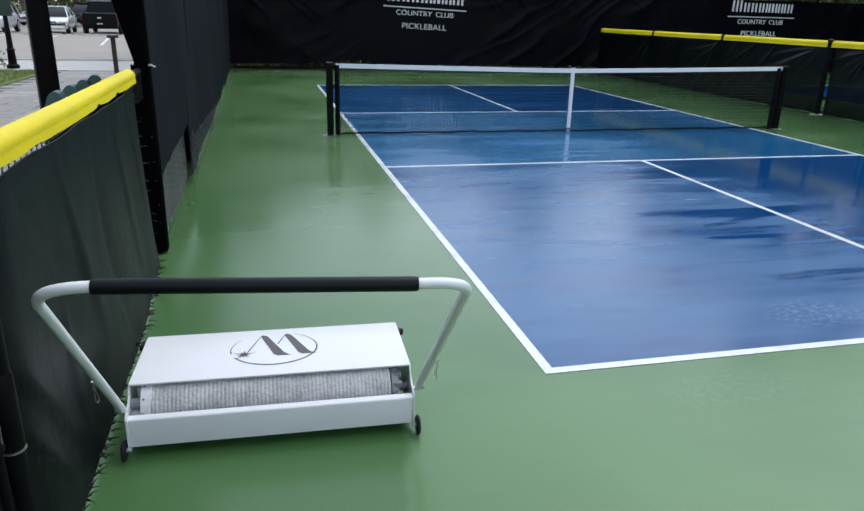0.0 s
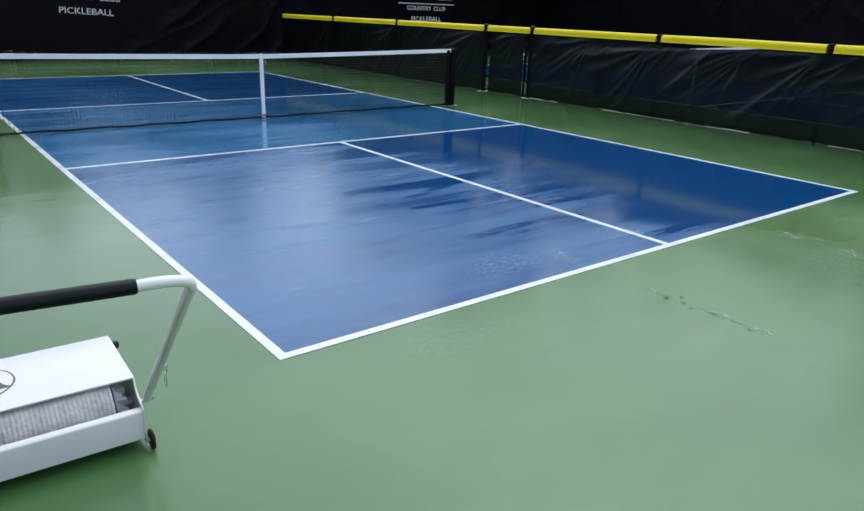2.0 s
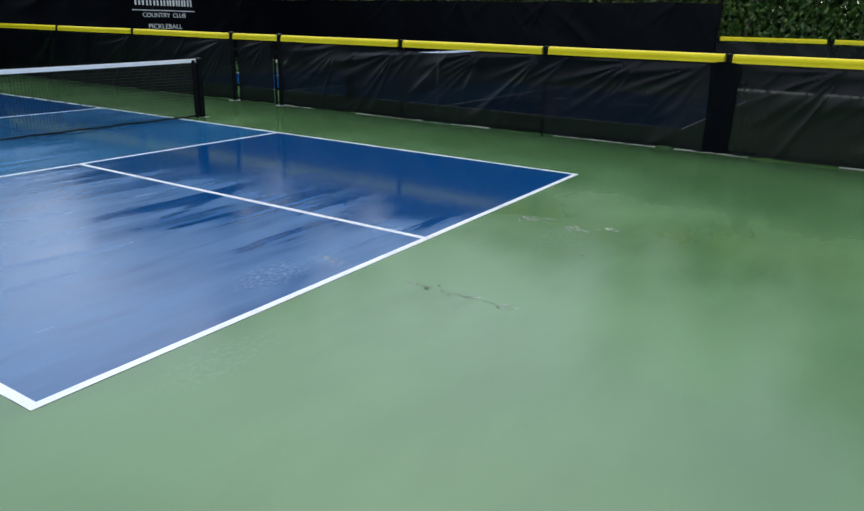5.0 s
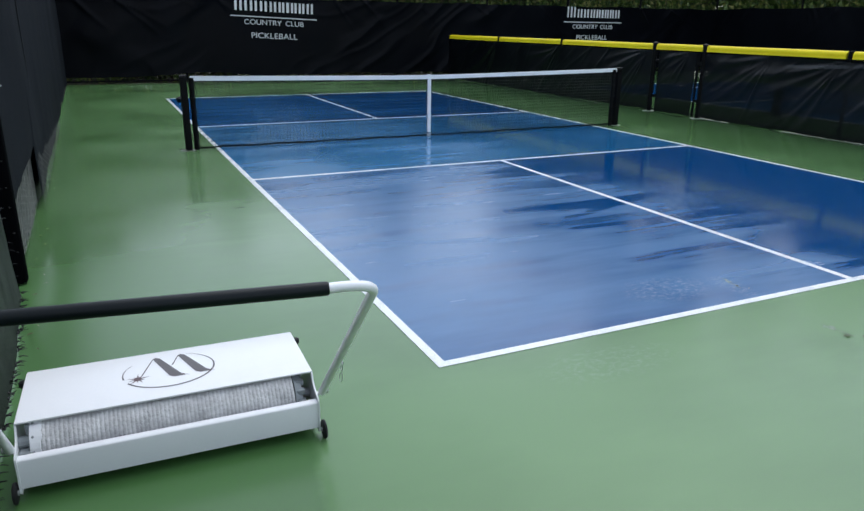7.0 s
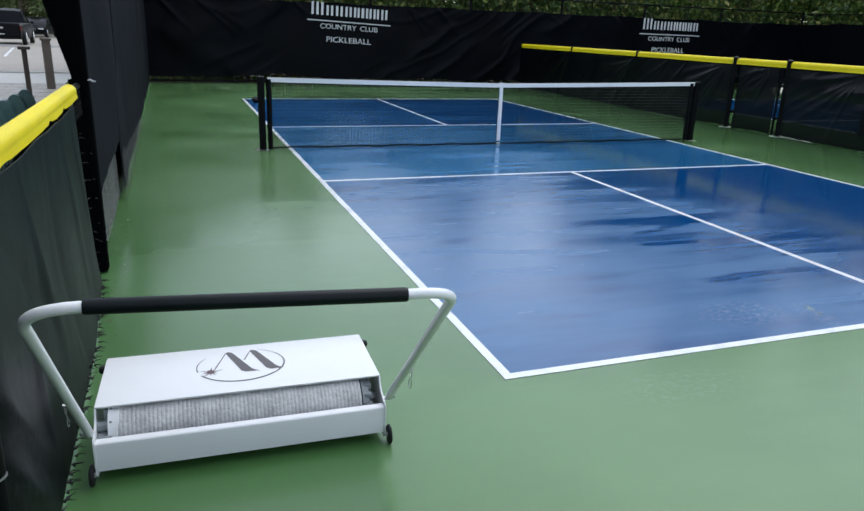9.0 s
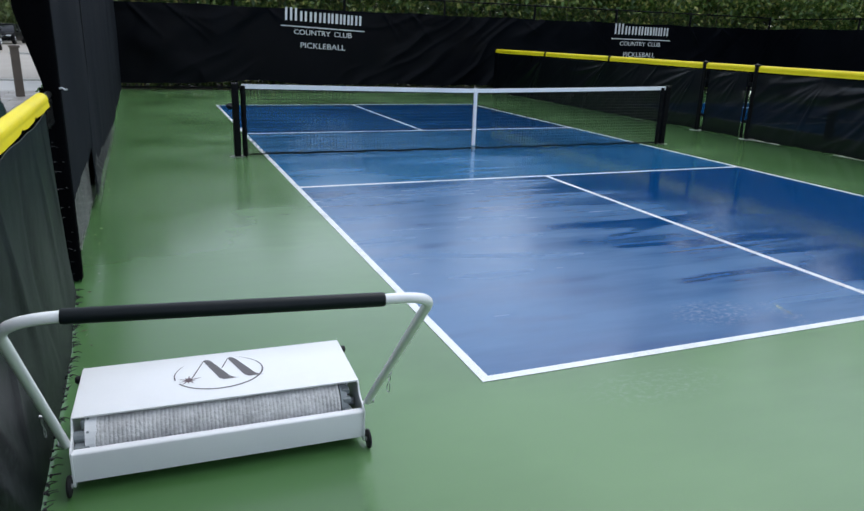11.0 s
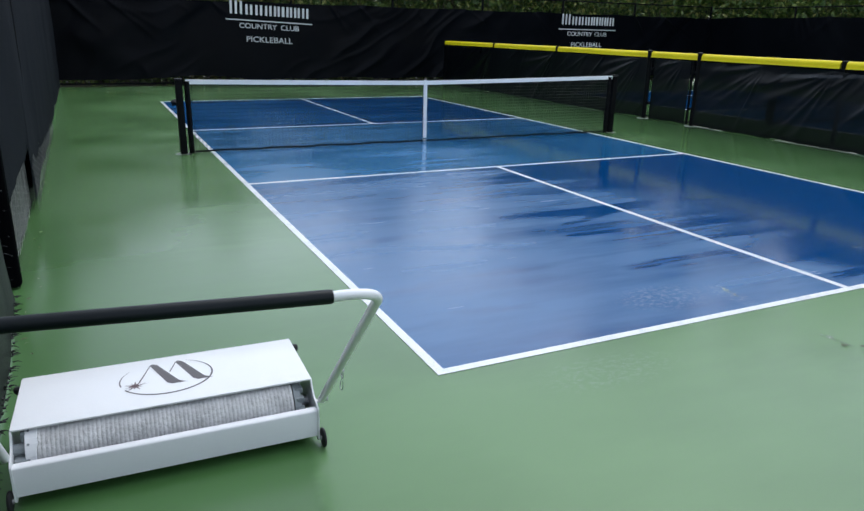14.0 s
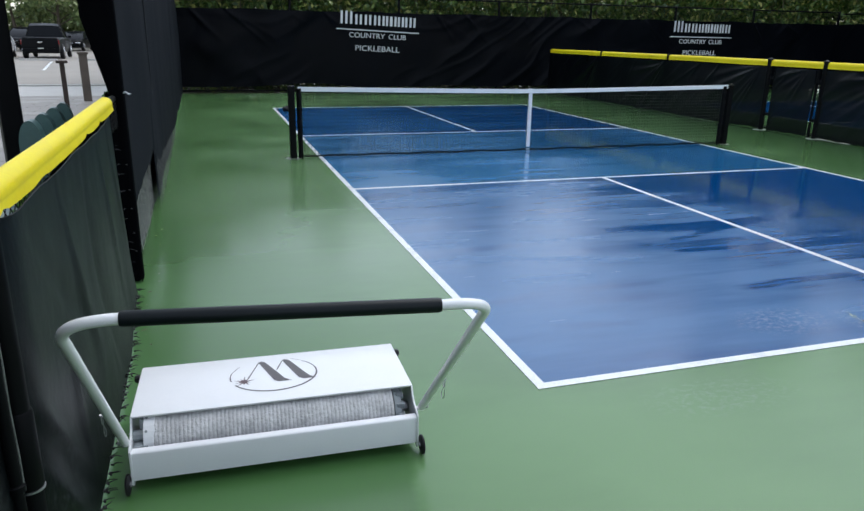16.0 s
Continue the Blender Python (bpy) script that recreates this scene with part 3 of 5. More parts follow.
def court(x0):
    ky0, ky1 = NET_Y - KITCHEN, NET_Y + KITCHEN
    t = 0.0015
    for y0, y1, mt, lab in ((0, ky0, "blue", "wet dark blue painted service court"), (ky0, ky1, "kitchen", "wet lighter blue painted kitchen zone"), (ky1, COURT_L, "blue_deep", "wet dark blue painted service court")):
        slab("court_paint", x0, y0, x0 + COURT_W, y1, t, mt, lab, "court paint", 0.003)
    cx = x0 + COURT_W / 2
    for a0, b0, a1, b1 in ((x0, 0, x0 + COURT_W, LINE), (x0, COURT_L - LINE, x0 + COURT_W, COURT_L),
                           (x0, LINE, x0 + LINE, COURT_L - LINE), (x0 + COURT_W - LINE, LINE, x0 + COURT_W, COURT_L - LINE),
                           (x0 + LINE, ky0, x0 + COURT_W - LINE, ky0 + LINE), (x0 + LINE, ky1 - LINE, x0 + COURT_W - LINE, ky1),
                           (cx - LINE / 2, LINE, cx + LINE / 2, ky0), (cx - LINE / 2, ky1, cx + LINE / 2, COURT_L - LINE)):
        slab("court_line", a0, b0, a1, b1, 0.003, "line", "white painted court line", "court line", 0.003)


court(0.0)
court(SECOND_X)

# fine cracks with grit, and small pale spots beside them for dried water and puddle glints
def crack(pts, width):
    rnd = random.Random(len(pts) * 7 + int(pts[0][0] * 10))
    bm = bmesh.new()
    prev = None
    for (xa, ya), (xb, yb) in zip(pts, pts[1:]):
        for k in range(14):
            f = k / 14
            x, y = xa + (xb - xa) * f + rnd.uniform(-0.012, 0.012), ya + (yb - ya) * f
            w = width * rnd.uniform(0.15, 1.0)
            cur = (bm.verts.new((x - w, y, 0.0012)), bm.verts.new((x + w, y, 0.0012)))
            if prev and rnd.random() > 0.3:
                bm.faces.new((prev[0], prev[1], cur[1], cur[0]))
            prev = cur
    solid("floor_crack", bm, "crack", "thin gritty crack in the wet green court", "crack", kind="structure")


crack([(2.19, -0.30), (2.2, -0.6), (2.19, -1.15)], 0.004)
crack([(4.07, -0.28), (4.0, -0.82), (4.17, -1.08)], 0.004)


def litter(places, spread, count, size, seed):
    rnd = random.Random(seed)
    bm = bmesh.new()
    for x, y, z in places:
        for _ in range(count):
            px, py, s = x + rnd.gauss(0, spread[0]), y + rnd.gauss(0, spread[1]), size * rnd.uniform(0.4, 1.3)
            t = rnd.uniform(0, math.tau)
            c, q = math.cos(t) * s, math.sin(t) * s
            h = [rnd.uniform(0.002, 0.010) for _ in range(4)]
            vs = [bm.verts.new((px + dx, py + dy, z + hh)) for (dx, dy), hh in zip(((c, q), (-q * 0.4, c * 0.4), (-c, -q), (q * 0.4, -c * 0.4)), h)]
            bm.faces.new(vs)
    ob = solid("leaf_litter", bm, "dry_leaf", "small wet dry-leaf scraps lying on the court", "leaf litter", kind="stuff")
    return ob


litter([(4.07, -0.40, 0), (4.03, -0.84, 0), (3.40, -1.05, 0), (2.17, -0.61, 0), (2.2, -0.82, 0), (2.19, -1.1, 0)], (0.03, 0.07), 6, 0.014, 3)
litter([(2.23, 0.3, 0.0), (4.13, 0.38, 0.0)], (0.03, 0.08), 3, 0.008, 4)
litter([(-1.79, 2.17, 0), (-1.80, 1.3, 0), (-1.82, 3.5, 0), (-1.84, 5.0, 0)], (0.02, 0.3), 5, 0.016, 5)
litter([(x, 17.5, 0.0) for x in (-1.4, -0.6, 0.4, 0.7, 1.1, 3.0, 5.4, 5.8)], (0.25, 0.03), 14, 0.05, 6)


# pale spot: dried water, with the glint of wet places painted in
def residue(x, y, length, width, turn, z=0.0):
    rnd = random.Random(int(x * 100 + y * 1000))
    bm = bmesh.new()
    m = pose(x, y, z + 0.0016, 0, 0, turn)
    bm.faces.new([bm.verts.new(m @ Vector((math.cos(k * math.tau / 24) * length * rnd.uniform(0.9, 1.5), math.sin(k * math.tau / 24) * width * rnd.uniform(0.7, 1.6), 0))) for k in range(24)])
    solid("stain_glint_spot", bm, "residue", "small pale spot of dried water and painted puddle glint", "water stain", kind="structure")


for spot in ((4.06, -0.34, 0.075, 0.075, -57), (4.13, -0.50, 0.05, 0.03, -57), (4.0, -0.81, 0.075, 0.085, -57), (4.17, -1.06, 0.06, 0.06, -57), (2.20, -1.10, 0.05, 0.03, -80), (2.205, -0.86, 0.05, 0.025, -80), (2.19, -0.42, 0.05, 0.022, -80), (4.03, 0.62, 0.05, 0.02, -60)):
    residue(*spot)
residue(2.24, 0.30, 0.09, 0.016, 80, 0.001)

# ---- nets ----
def tennis_net(x0):
    """A net on two square posts, with tape, cords, bottom band and centre strap."""
    net = thing("net", pose(x0, NET_Y, 0), "black pickleball net with white top tape on black posts", "net", "court nets")
    xl, xr = -0.25, 6.45
    top = lambda x: 0.874 + 0.048 * abs((x - COURT_W / 2) / 3.35) ** 1.2
    for sx, x in ((-1, -0.335), (1, 6.475)):
        bm = bmesh.new()
        box(bm, (x, 0, 0.455), (0.082, 0.082, 0.91), bevel=0.006)
        post = part("post", bm, "black", net, "square black steel net post")
        bm = bmesh.new()
        box(bm, (x, 0, 0.924), (0.09, 0.09, 0.02), bevel=0.005)
        part("post_cap", bm, "rubber", post)
        bm = bmesh.new()
        lathe(bm, [(0, 0.033), (0.9, 0.033)], (x - sx * 0.098, 0, 0.0), (0, 0, 1), 10)
        part("lacing_rod", bm, "black", net, "thin black lacing rod")
        for z in (0.12, 0.3, 0.47, 0.64, 0.8):
            bm = bmesh.new()
            lathe(bm, [(0, 0.039), (0.022, 0.039)], (x - sx * 0.098, 0, z), (0, 0, 1), 10)
            part("lacing_loop", bm, "cord", net)
        bm = bmesh.new()
        lathe(bm, [(0, 0.11), (0.003, 0.09)], (x, 0, 0.0), (0, 0, 1), 18)
        part("footing", bm, "damp", net, "damp round concrete footing")
    bm = bmesh.new()
    n = 40
    for i in range(n):
        xa, xb = xl + (xr - xl) * i / n, xl + (xr - xl) * (i + 1) / n
        for sy in (-1, 1):
            q = [bm.verts.new((xx, sy * 0.006, zz)) for xx, zz in ((xa, top(xa) - 0.058), (xb, top(xb) - 0.058), (xb, top(xb)), (xa, top(xa)))]
            bm.faces.new(q if sy < 0 else q[::-1])
        bm.faces.new([bm.verts.new(p) for p in ((xa, -0.006, top(xa)), (xb, -0.006, top(xb)), (xb, 0.006, top(xb)), (xa, 0.006, top(xa)))])
    part("top_tape", bm, "tape", net, "white vinyl top tape")
    bm = bmesh.new()
    sweep(bm, [(xl + (xr - xl) * i / 20, 0, top(xl + (xr - xl) * i / 20) - 0.066) for i in range(21)], 0.007, 6)
    part("cable", bm, "cord", net)
    bm = bmesh.new()
    for i in range(n):
        xa, xb = xl + (xr - xl) * i / n, xl + (xr - xl) * (i + 1) / n
        zz = lambda x: 0.003 + 0.008 * abs((x - 3.05) / 3.3) + 0.004 * math.sin(x * 9)
        q = [bm.verts.new(p) for p in ((xa, 0.002, zz(xa)), (xb, 0.002, zz(xb)), (xb, 0.002, zz(xb) + 0.024), (xa, 0.002, zz(xa) + 0.024))]
        bm.faces.new(q)
    part("bottom_band", bm, "cord", net, "black bottom band")
    bm = bmesh.new()
    for k in range(int((xr - xl) / 0.045)):
        x = xl + 0.02 + k * 0.045
        sweep(bm, ((x, 0, 0.03), (x, 0, top(x) - 0.055)), 0.0037, 3, False)
    for k in range(18):
        z = 0.050 + k * 0.045
        sweep(bm, [(xl + (xr - xl) * i / 10, 0, min(z, top(xl + (xr - xl) * i / 10) - 0.055)) for i in range(11)], 0.0034, 3, False)
    part("netting", bm, "cord", net, "black knotted netting")
    bm = bmesh.new()
    box(bm, (COURT_W / 2, -0.010, 0.468), (0.052, 0.004, 0.826), bevel=0.001)
    box(bm, (COURT_W / 2, 0.010, 0.468), (0.052, 0.004, 0.826), bevel=0.001)
    box(bm, (COURT_W / 2, 0, 0.878), (0.052, 0.026, 0.008), bevel=0.002)
    strap = part("centre_strap", bm, "tape", net, "white centre strap")
    bm = bmesh.new()
    box(bm, (COURT_W / 2, 0, 0.018), (0.055, 0.03, 0.03), bevel=0.004)
    part("anchor", bm, "steel", strap)
    return net


net = tennis_net(0.0)
copy_thing(net, pose(SECOND_X, NET_Y, 0))


# ---- fences ----
def yellow_cap(parent, p0, p1, radius=0.056, drop=0.055, ragged=0.0, seed=1):
    """A hollow plastic crown over a rail: round on top, straight skirts with a small lip."""
    p0, p1 = Vector(p0), Vector(p1)
    d = (p1 - p0).normalized()
    side = Vector((d.y, -d.x, 0))
    length = (p1 - p0).length
    n = max(2, int(length / 0.05)) if ragged else max(2, int(length / 0.5))
    prof = [(1.05, -1), (1.02, -0.74), (0.955, -0.42), (0.98, -0.22)] + [(math.cos(t), math.sin(t)) for t in [math.pi * k / 10 for k in range(11)]] + [(-0.98, -0.22), (-0.955, -0.42), (-1.02, -0.74), (-1.05, -1)]
    bm = bmesh.new()
    outer, inner = [], []
    for i in range(n + 1):
        s = length * i / n
        f = (s / 0.62 + noise.noise(Vector((s * 1.3, seed, 0))) * 0.7) % 1
        cut = ragged * (0.55 + 0.40 * math.sin(f * math.pi) - (0.7 if f < 0.06 else 0) + 0.25 * noise.noise(Vector((s * 7, seed, 3))))
        bulge = 1 + (0.025 * math.sin(f * math.pi) if ragged else 0)
        bow = Vector((0, 0, 0.006 * noise.noise(Vector((s * 0.6, seed, 7)))))
        base = p0 + d * s + bow
        end = 0.72 if ragged and i in (0, n) else 1.0
        ro, ri = [], []
        for k, (a1, b1) in enumerate(prof):
            zz = b1 * (radius if b1 > 0 else drop + cut * (1 if b1 < -0.9 else 0.4))
            bl = bulge if b1 < -0.7 else 1
            ro.append(bm.verts.new(base + side * a1 * radius * bl * end + Vector((0, 0, zz * end))))
            ri.append(bm.verts.new(base + side * a1 * (radius * bl - 0.004) * end + Vector((0, 0, (zz - 0.004 if b1 > 0 else zz) * end))))
        outer.append(ro)
        inner.append(ri)
    m = len(prof)
    for i in range(n):
        for k in range(m - 1):
            bm.faces.new((outer[i][k], outer[i][k + 1], outer[i + 1][k + 1], outer[i + 1][k]))
            bm.faces.new((inner[i][k + 1], inner[i][k], inner[i + 1][k], inner[i + 1][k + 1]))
        for k in (0, m - 1):
            bm.faces.new((outer[i][k], outer[i + 1][k], inner[i + 1][k], inner[i][k]))
    for i in (0, n):
        for k in range(m - 1):
            bm.faces.new((outer[i][k], outer[i][k + 1], inner[i][k + 1], inner[i][k]))
    bmesh.ops.recalc_face_normals(bm, faces=bm.faces)
    return part("yellow_cap", bm, "yellow", parent, "bright yellow plastic fence crown", True)


def post(parent, x, y, h, r=0.03, name="post", cap=True, mat="black"):
    bm = bmesh.new()
    prof = [(0, r), (h - 0.03, r)]
    if cap:
        prof += [(h - 0.028, r * 1.18), (h - 0.012, r * 1.18), (h, r * 0.75), (h + 0.012, r * 0.2)]
    lathe(bm, prof, (x, y, 0), (0, 0, 1), 12)
    return part(name, bm, mat, parent, smooth=True)


def rail(parent, p0, p1, r=0.021, mat="black"):
    bm = bmesh.new()
    sweep(bm, (p0, p1), r, 8)
    return part("rail", bm, mat, parent, smooth=True)


def tie_mesh():
    bm = bmesh.new()
    box(bm, (0, 0, 0), (0.007, 0.011, 0.007))
    sweep(bm, ((-0.008, 0, 0), (0.014, 0.003, 0.003), (0.032, 0.008, -0.004)), [0.0026, 0.0022, 0.001], 4)
    return finish("zip_tie", bm, "rubber")


TIE = tie_mesh()


def tie(parent, loc, turn, tilt):
    ob = new("zip_tie", TIE)
    ob.parent = parent
    ob.matrix_basis = pose(*loc, tilt, 0, turn)
    return ob


# low fence beside the camera
LX = lambda y: -1.862 - 0.006 * y
fence = thing("windscreen_fence", pose(0, 0, 0), "low chain-link fence with dark windscreen and yellow plastic crown", "fence")
CAP_Z = 1.186
yellow_cap(fence, (LX(1.68) - 0.045, 1.68, CAP_Z), (LX(-6.9) - 0.025, -6.9, CAP_Z + 0.012), 0.037, 0.026, 0.014, 2)
rail(fence, (LX(2.05) - 0.047, 2.05, CAP_Z - 0.004), (LX(-7) - 0.025, -7, CAP_Z + 0.004), 0.019)


LOW_FOLDS = ((-0.84, 0.68, -0.28, 0.10, 0.055, 0.9), (-0.84, 0.47, -0.52, 0.10, 0.050, 0.8), (-0.62, 1.02, -0.05, 0.60, 0.070, -0.7), (-0.40, 0.62, -0.34, 0.22, 0.050, 0.6),
             (-0.20, 1.08, 0.12, 0.35, 0.080, 0.8), (0.30, 1.05, 0.60, 0.15, 0.090, -0.7), (0.75, 1.08, 1.15, 0.25, 0.080, 0.6), (1.25, 1.06, 1.60, 0.40, 0.070, 0.5), (-2.4, 1.0, -1.5, 0.2, 0.09, 0.8), (-3.4, 1.0, -2.6, 0.2, 0.09, 0.7))


def low_left(u, v):
    y = -6.9 + (8.66 - 0.12 * v) * u
    z0 = 0.022 + 0.014 * noise.noise(Vector((y * 2.2, 1, 0))) + 0.010 * noise.noise(Vector((y * 9, 1, 0)))
    z1 = 1.142 + 0.014 * noise.noise(Vector((y * 3.1, 5, 0))) - 0.030 * max(0, noise.noise(Vector((y * 1.1, 9, 0))) + 0.1)
    z = z0 + (z1 - z0) * v
    d = (0.024 * noise.noise(Vector((y * 1.2 + 0.7 * z, z * 0.8, 3))) + 0.020 * ridges(y, z, LOW_FOLDS)) * (0.45 + 0.55 * math.sin(math.pi * min(1, v * 1.1)))
    # drawn in behind the post that holds it and towards the end post, kicked out at the hem
    tuck = 0.062 * math.exp(-((y + 1.02) / 0.21) ** 4) + 0.034 * min(1.0, max(0.0, (y - 0.9) / 0.8))
    return (LX(y) + d - tuck + 0.030 * (1 - v) ** 4, y, z)


bm = bmesh.new()
sheet(bm, low_left, 380, 48)
part("windscreen", bm, "screen_dark", fence, "dark grey rain-streaked mesh windscreen", True)
# worn hem cord along the cloth's top, and a black strip hung behind it
bm = bmesh.new()
hem = [low_left(u, 1.0) for u in [0.45 + 0.55 * k / 90 for k in range(91)]]
sweep(bm, [(x + 0.004, y, z + 0.004 * noise.noise(Vector((y * 13, 1, 1)))) for x, y, z in hem], 0.0018, 5)
part("hem_cord", bm, "rubber", fence, "frayed grey hem cord", True)
bm = bmesh.new()
sheet(bm, lambda u, v: (LX(-0.7 + 2.2 * u) - 0.026, -0.7 + 2.2 * u, 1.02 + (0.13 - 0.05 * (1 - u) ** 2) * v + 0.01 * noise.noise(Vector((u * 30, v, 2)))), 40, 4)
part("inner_flap", bm, "sleeve", fence, "black fabric strip behind the windscreen", True)
for y in (-0.862, -3.6, -6.6):
    # line post in two wider sleeves, the lower one closed by a galvanised ring, and a thin rod beside it
    px = -1.893
    p = post(fence, px, y, 1.17, 0.029, cap=False)
    bm = bmesh.new()
    lathe(bm, [(0, 0.030), (0.004, 0.033), (0.216, 0.033), (0.222, 0.029)], (px, y, 0.440), (0, 0, 1), 14)
    part("sleeve", bm, "black", p, smooth=True)
    bm = bmesh.new()
    lathe(bm, [(0, 0.030), (0.001, 0.0345), (0.005, 0.0345), (0.006, 0.030)], (px, y, 0.434), (0, 0, 1), 16)
    part("ring", bm, "steel", p, "thin galvanised ring", True)
    rod = post(fence, -1.906, y - 0.066, 1.0, 0.015, "drop_rod", False)
    bm = bmesh.new()
    lathe(bm, [(0, 0.015), (0.003, 0.021), (0.020, 0.021), (0.023, 0.015)], (-1.906, y - 0.066, 0.47), (0, 0, 1), 12)
    part("collar", bm, "black", rod, smooth=True)
    bm = bmesh.new()
    sweep(bm, [(-1.8905 + 0.001 * math.sin(k), y - 0.062, 0.49 + 0.045 * k) for k in range(11)], 0.0022, 5)
    part("tie_cord", bm, "wire", rod, "thin pale tie cord", True)
bm = bmesh.new()
chain_link(bm, (LX(2.0) - 0.03, 2.0, 0), (LX(-2) - LX(2), -4, 0), 3.0, 1.02, 1.17, 0.055, 0.0016)
part("chain_link", bm, "wire_black", fence)
rnd = random.Random(11)
y = -1.6
while y < 1.8:
    tie(fence, (LX(y) + 0.030 + rnd.uniform(0, 0.016) - 0.034 * min(1.0, max(0.0, (y - 0.9) / 0.8)), y, rnd.uniform(0.012, 0.055)), rnd.uniform(-60, 60), rnd.uniform(-40, 40))
    y += rnd.uniform(0.018, 0.05)
for z in (0.14, 0.25, 0.33, 0.38, 0.52, 0.57, 0.66, 0.8, 0.86, 0.93, 1.04):
    tie(fence, (LX(2.0) - 0.022, 1.765 - 0.11 * z, z + rnd.uniform(-0.02, 0.02)), rnd.uniform(-60, 60), rnd.uniform(-40, 40))

# tall fence along the same side
tall = thing("tall_fence", pose(0, 0, 0), "tall chain-link fence with charcoal windscreen, torn at the bottom", "fence")
TALL_H = 2.75
TEAR_END, TEAR_LOW, TEAR_HIGH = 4.12, 0.51, 0.55
for y in (2.12, 5.2, 8.3, 11.4, 14.5, 17.5):
    post(tall, LX(y) - 0.045, y, TALL_H, 0.036)
rail(tall, (LX(2.1) - 0.045, 2.1, TALL_H - 0.03), (LX(17.5) - 0.045, 17.5, TALL_H - 0.03))
rail(tall, (LX(2.1) - 0.045, 2.1, 0.03), (LX(17.5) - 0.045, 17.5, 0.03), 0.004)


def torn(y):
    if y < TEAR_END:
        return TEAR_LOW + (TEAR_HIGH - TEAR_LOW) * max(0.0, (y - 2.15) / (TEAR_END - 2.15)) + 0.02 * noise.noise(Vector((y * 9, 2, 0)))
    return 0.06 + 0.05 * noise.noise(Vector((y * 3.7, 2, 0))) + 0.03 * noise.noise(Vector((y * 11, 4, 0)))


def bare(y):
    """Height up to which the wire hangs in front of the cloth beyond the tear."""
    return max(0.0, 0.36 * (1 - (y - TEAR_END) / 6.0)) + 0.09 + 0.10 * noise.noise(Vector((y * 2.9, 6, 0)))


def tall_left(u, v):
    y = 2.14 + 15.34 * u
    z0 = torn(y)
    z = z0 + (TALL_H - 0.06 - z0) * v
    fold = 0.055 * math.sin(y * 1.9 + 0.3 * z) * (0.4 + 0.6 * noise.noise(Vector((y * 0.7, 3, 1)))) + 0.014 * noise.noise(Vector((y * 1.8, z * 0.4, 8)))
    return (LX(y) + fold * (0.4 + 0.6 * math.sin(math.pi * v)) + 0.02 * creases(y, z, 12.0, 0.3, 0.6) * (1 - v), y, z)


bm = bmesh.new()
sheet(bm, tall_left, 420, 16)
part("windscreen", bm, "screen_grey", tall, "charcoal windscreen with a torn lower hem", True)
bm = bmesh.new()
stretched_mesh(bm, lambda y: LX(y) - 0.03, 2.16, TEAR_END + 0.1, 0.02, lambda y: 0.64, 0.052, 0.22, 0.0021)
part("pulled_wire", bm, "wire", tall, "dull grey chain-link wire")
bm = bmesh.new()
stretched_mesh(bm, lambda y: LX(y) + 0.035, TEAR_END - 0.1, TEAR_END + 5.4, 0.02, bare, 0.060, 0.25, 0.0018)
part("loose_wire", bm, "wire_dull", tall, "dark grey slack wire hanging before the cloth")
# added backing: stops bright ground and sky showing through the tear
bm = bmesh.new()
sheet(bm, lambda u, v: (LX(2.2) - 0.055 + 0.012 * math.sin(u * 17), 2.16 + 3.0 * u, (0.41 + 0.16 * min(1.0, u * 2.2) + 0.025 * noise.noise(Vector((u * 14, 4, 1)))) * v), 80, 6)
part("light_block_strip", bm, "screen_dark", tall, "added dark strip that blocks brightness behind the bare wire", True)
# black sleeves round the end post
bm = bmesh.new()
def sleeve(z0, z1, cy, right, left, wy, seed):
    """Loose vinyl wrapped round a post; left gives the outer edge at each height."""
    def fn(u, v):
        t = u * math.tau
        z = z0 + (z1 - z0) * v + 0.025 * noise.noise(Vector((math.cos(t) * 3, math.sin(t) * 3, seed))) * (1 if v in (0.0, 1.0) else 0)
        k = 1 + 0.07 * noise.noise(Vector((math.cos(t) * 2.2, math.sin(t) * 2.2, z * 1.2 + seed)))
        c, s = math.cos(t), math.sin(t)
        cx, wx = (right + left(z)) / 2, (right - left(z)) / 2
        return (cx + wx * k * abs(c) ** 0.6 * (1 if c > 0 else -1), cy + wy * k * abs(s) ** 0.6 * (1 if s > 0 else -1), z)
    sheet(bm, fn, 28, 20)
sleeve(1.19, 2.72, 2.12, -1.866, lambda z: -1.945 - 0.115 * min(1.0, max(0.0, (z - 1.2) / 0.45)), 0.062, 1)
part("upper_sleeve", bm, "sleeve", tall, "black vinyl wrapped round the end post", True)
bm = bmesh.new()
sleeve(0.015, 1.21, 2.10, -1.862, lambda z: -1.936 - 0.036 * min(1.0, z / 0.45), 0.075, 5)
part("lower_sleeve", bm, "sleeve", tall, "black vinyl wrapped round the end post", True)
bm = bmesh.new()
sweep(bm, [(-1.86 + 0.04 * k / 6, 2.04, 1.212 + 0.006 * math.sin(k)) for k in range(7)], 0.006, 6)
part("silver_strap", bm, "steel", tall)
for z in (0.22, 0.34, 0.5, 0.62, 0.78, 0.9, 1.0, 1.08):
    tie(tall, (-1.885 - 0.05 * (z > 0.8), 2.024, z), 95, 20)

# back fence
BY = 17.56
back = thing("back_fence", pose(0, 0, 0), "tall black chain-link fence with a black vinyl banner", "fence")
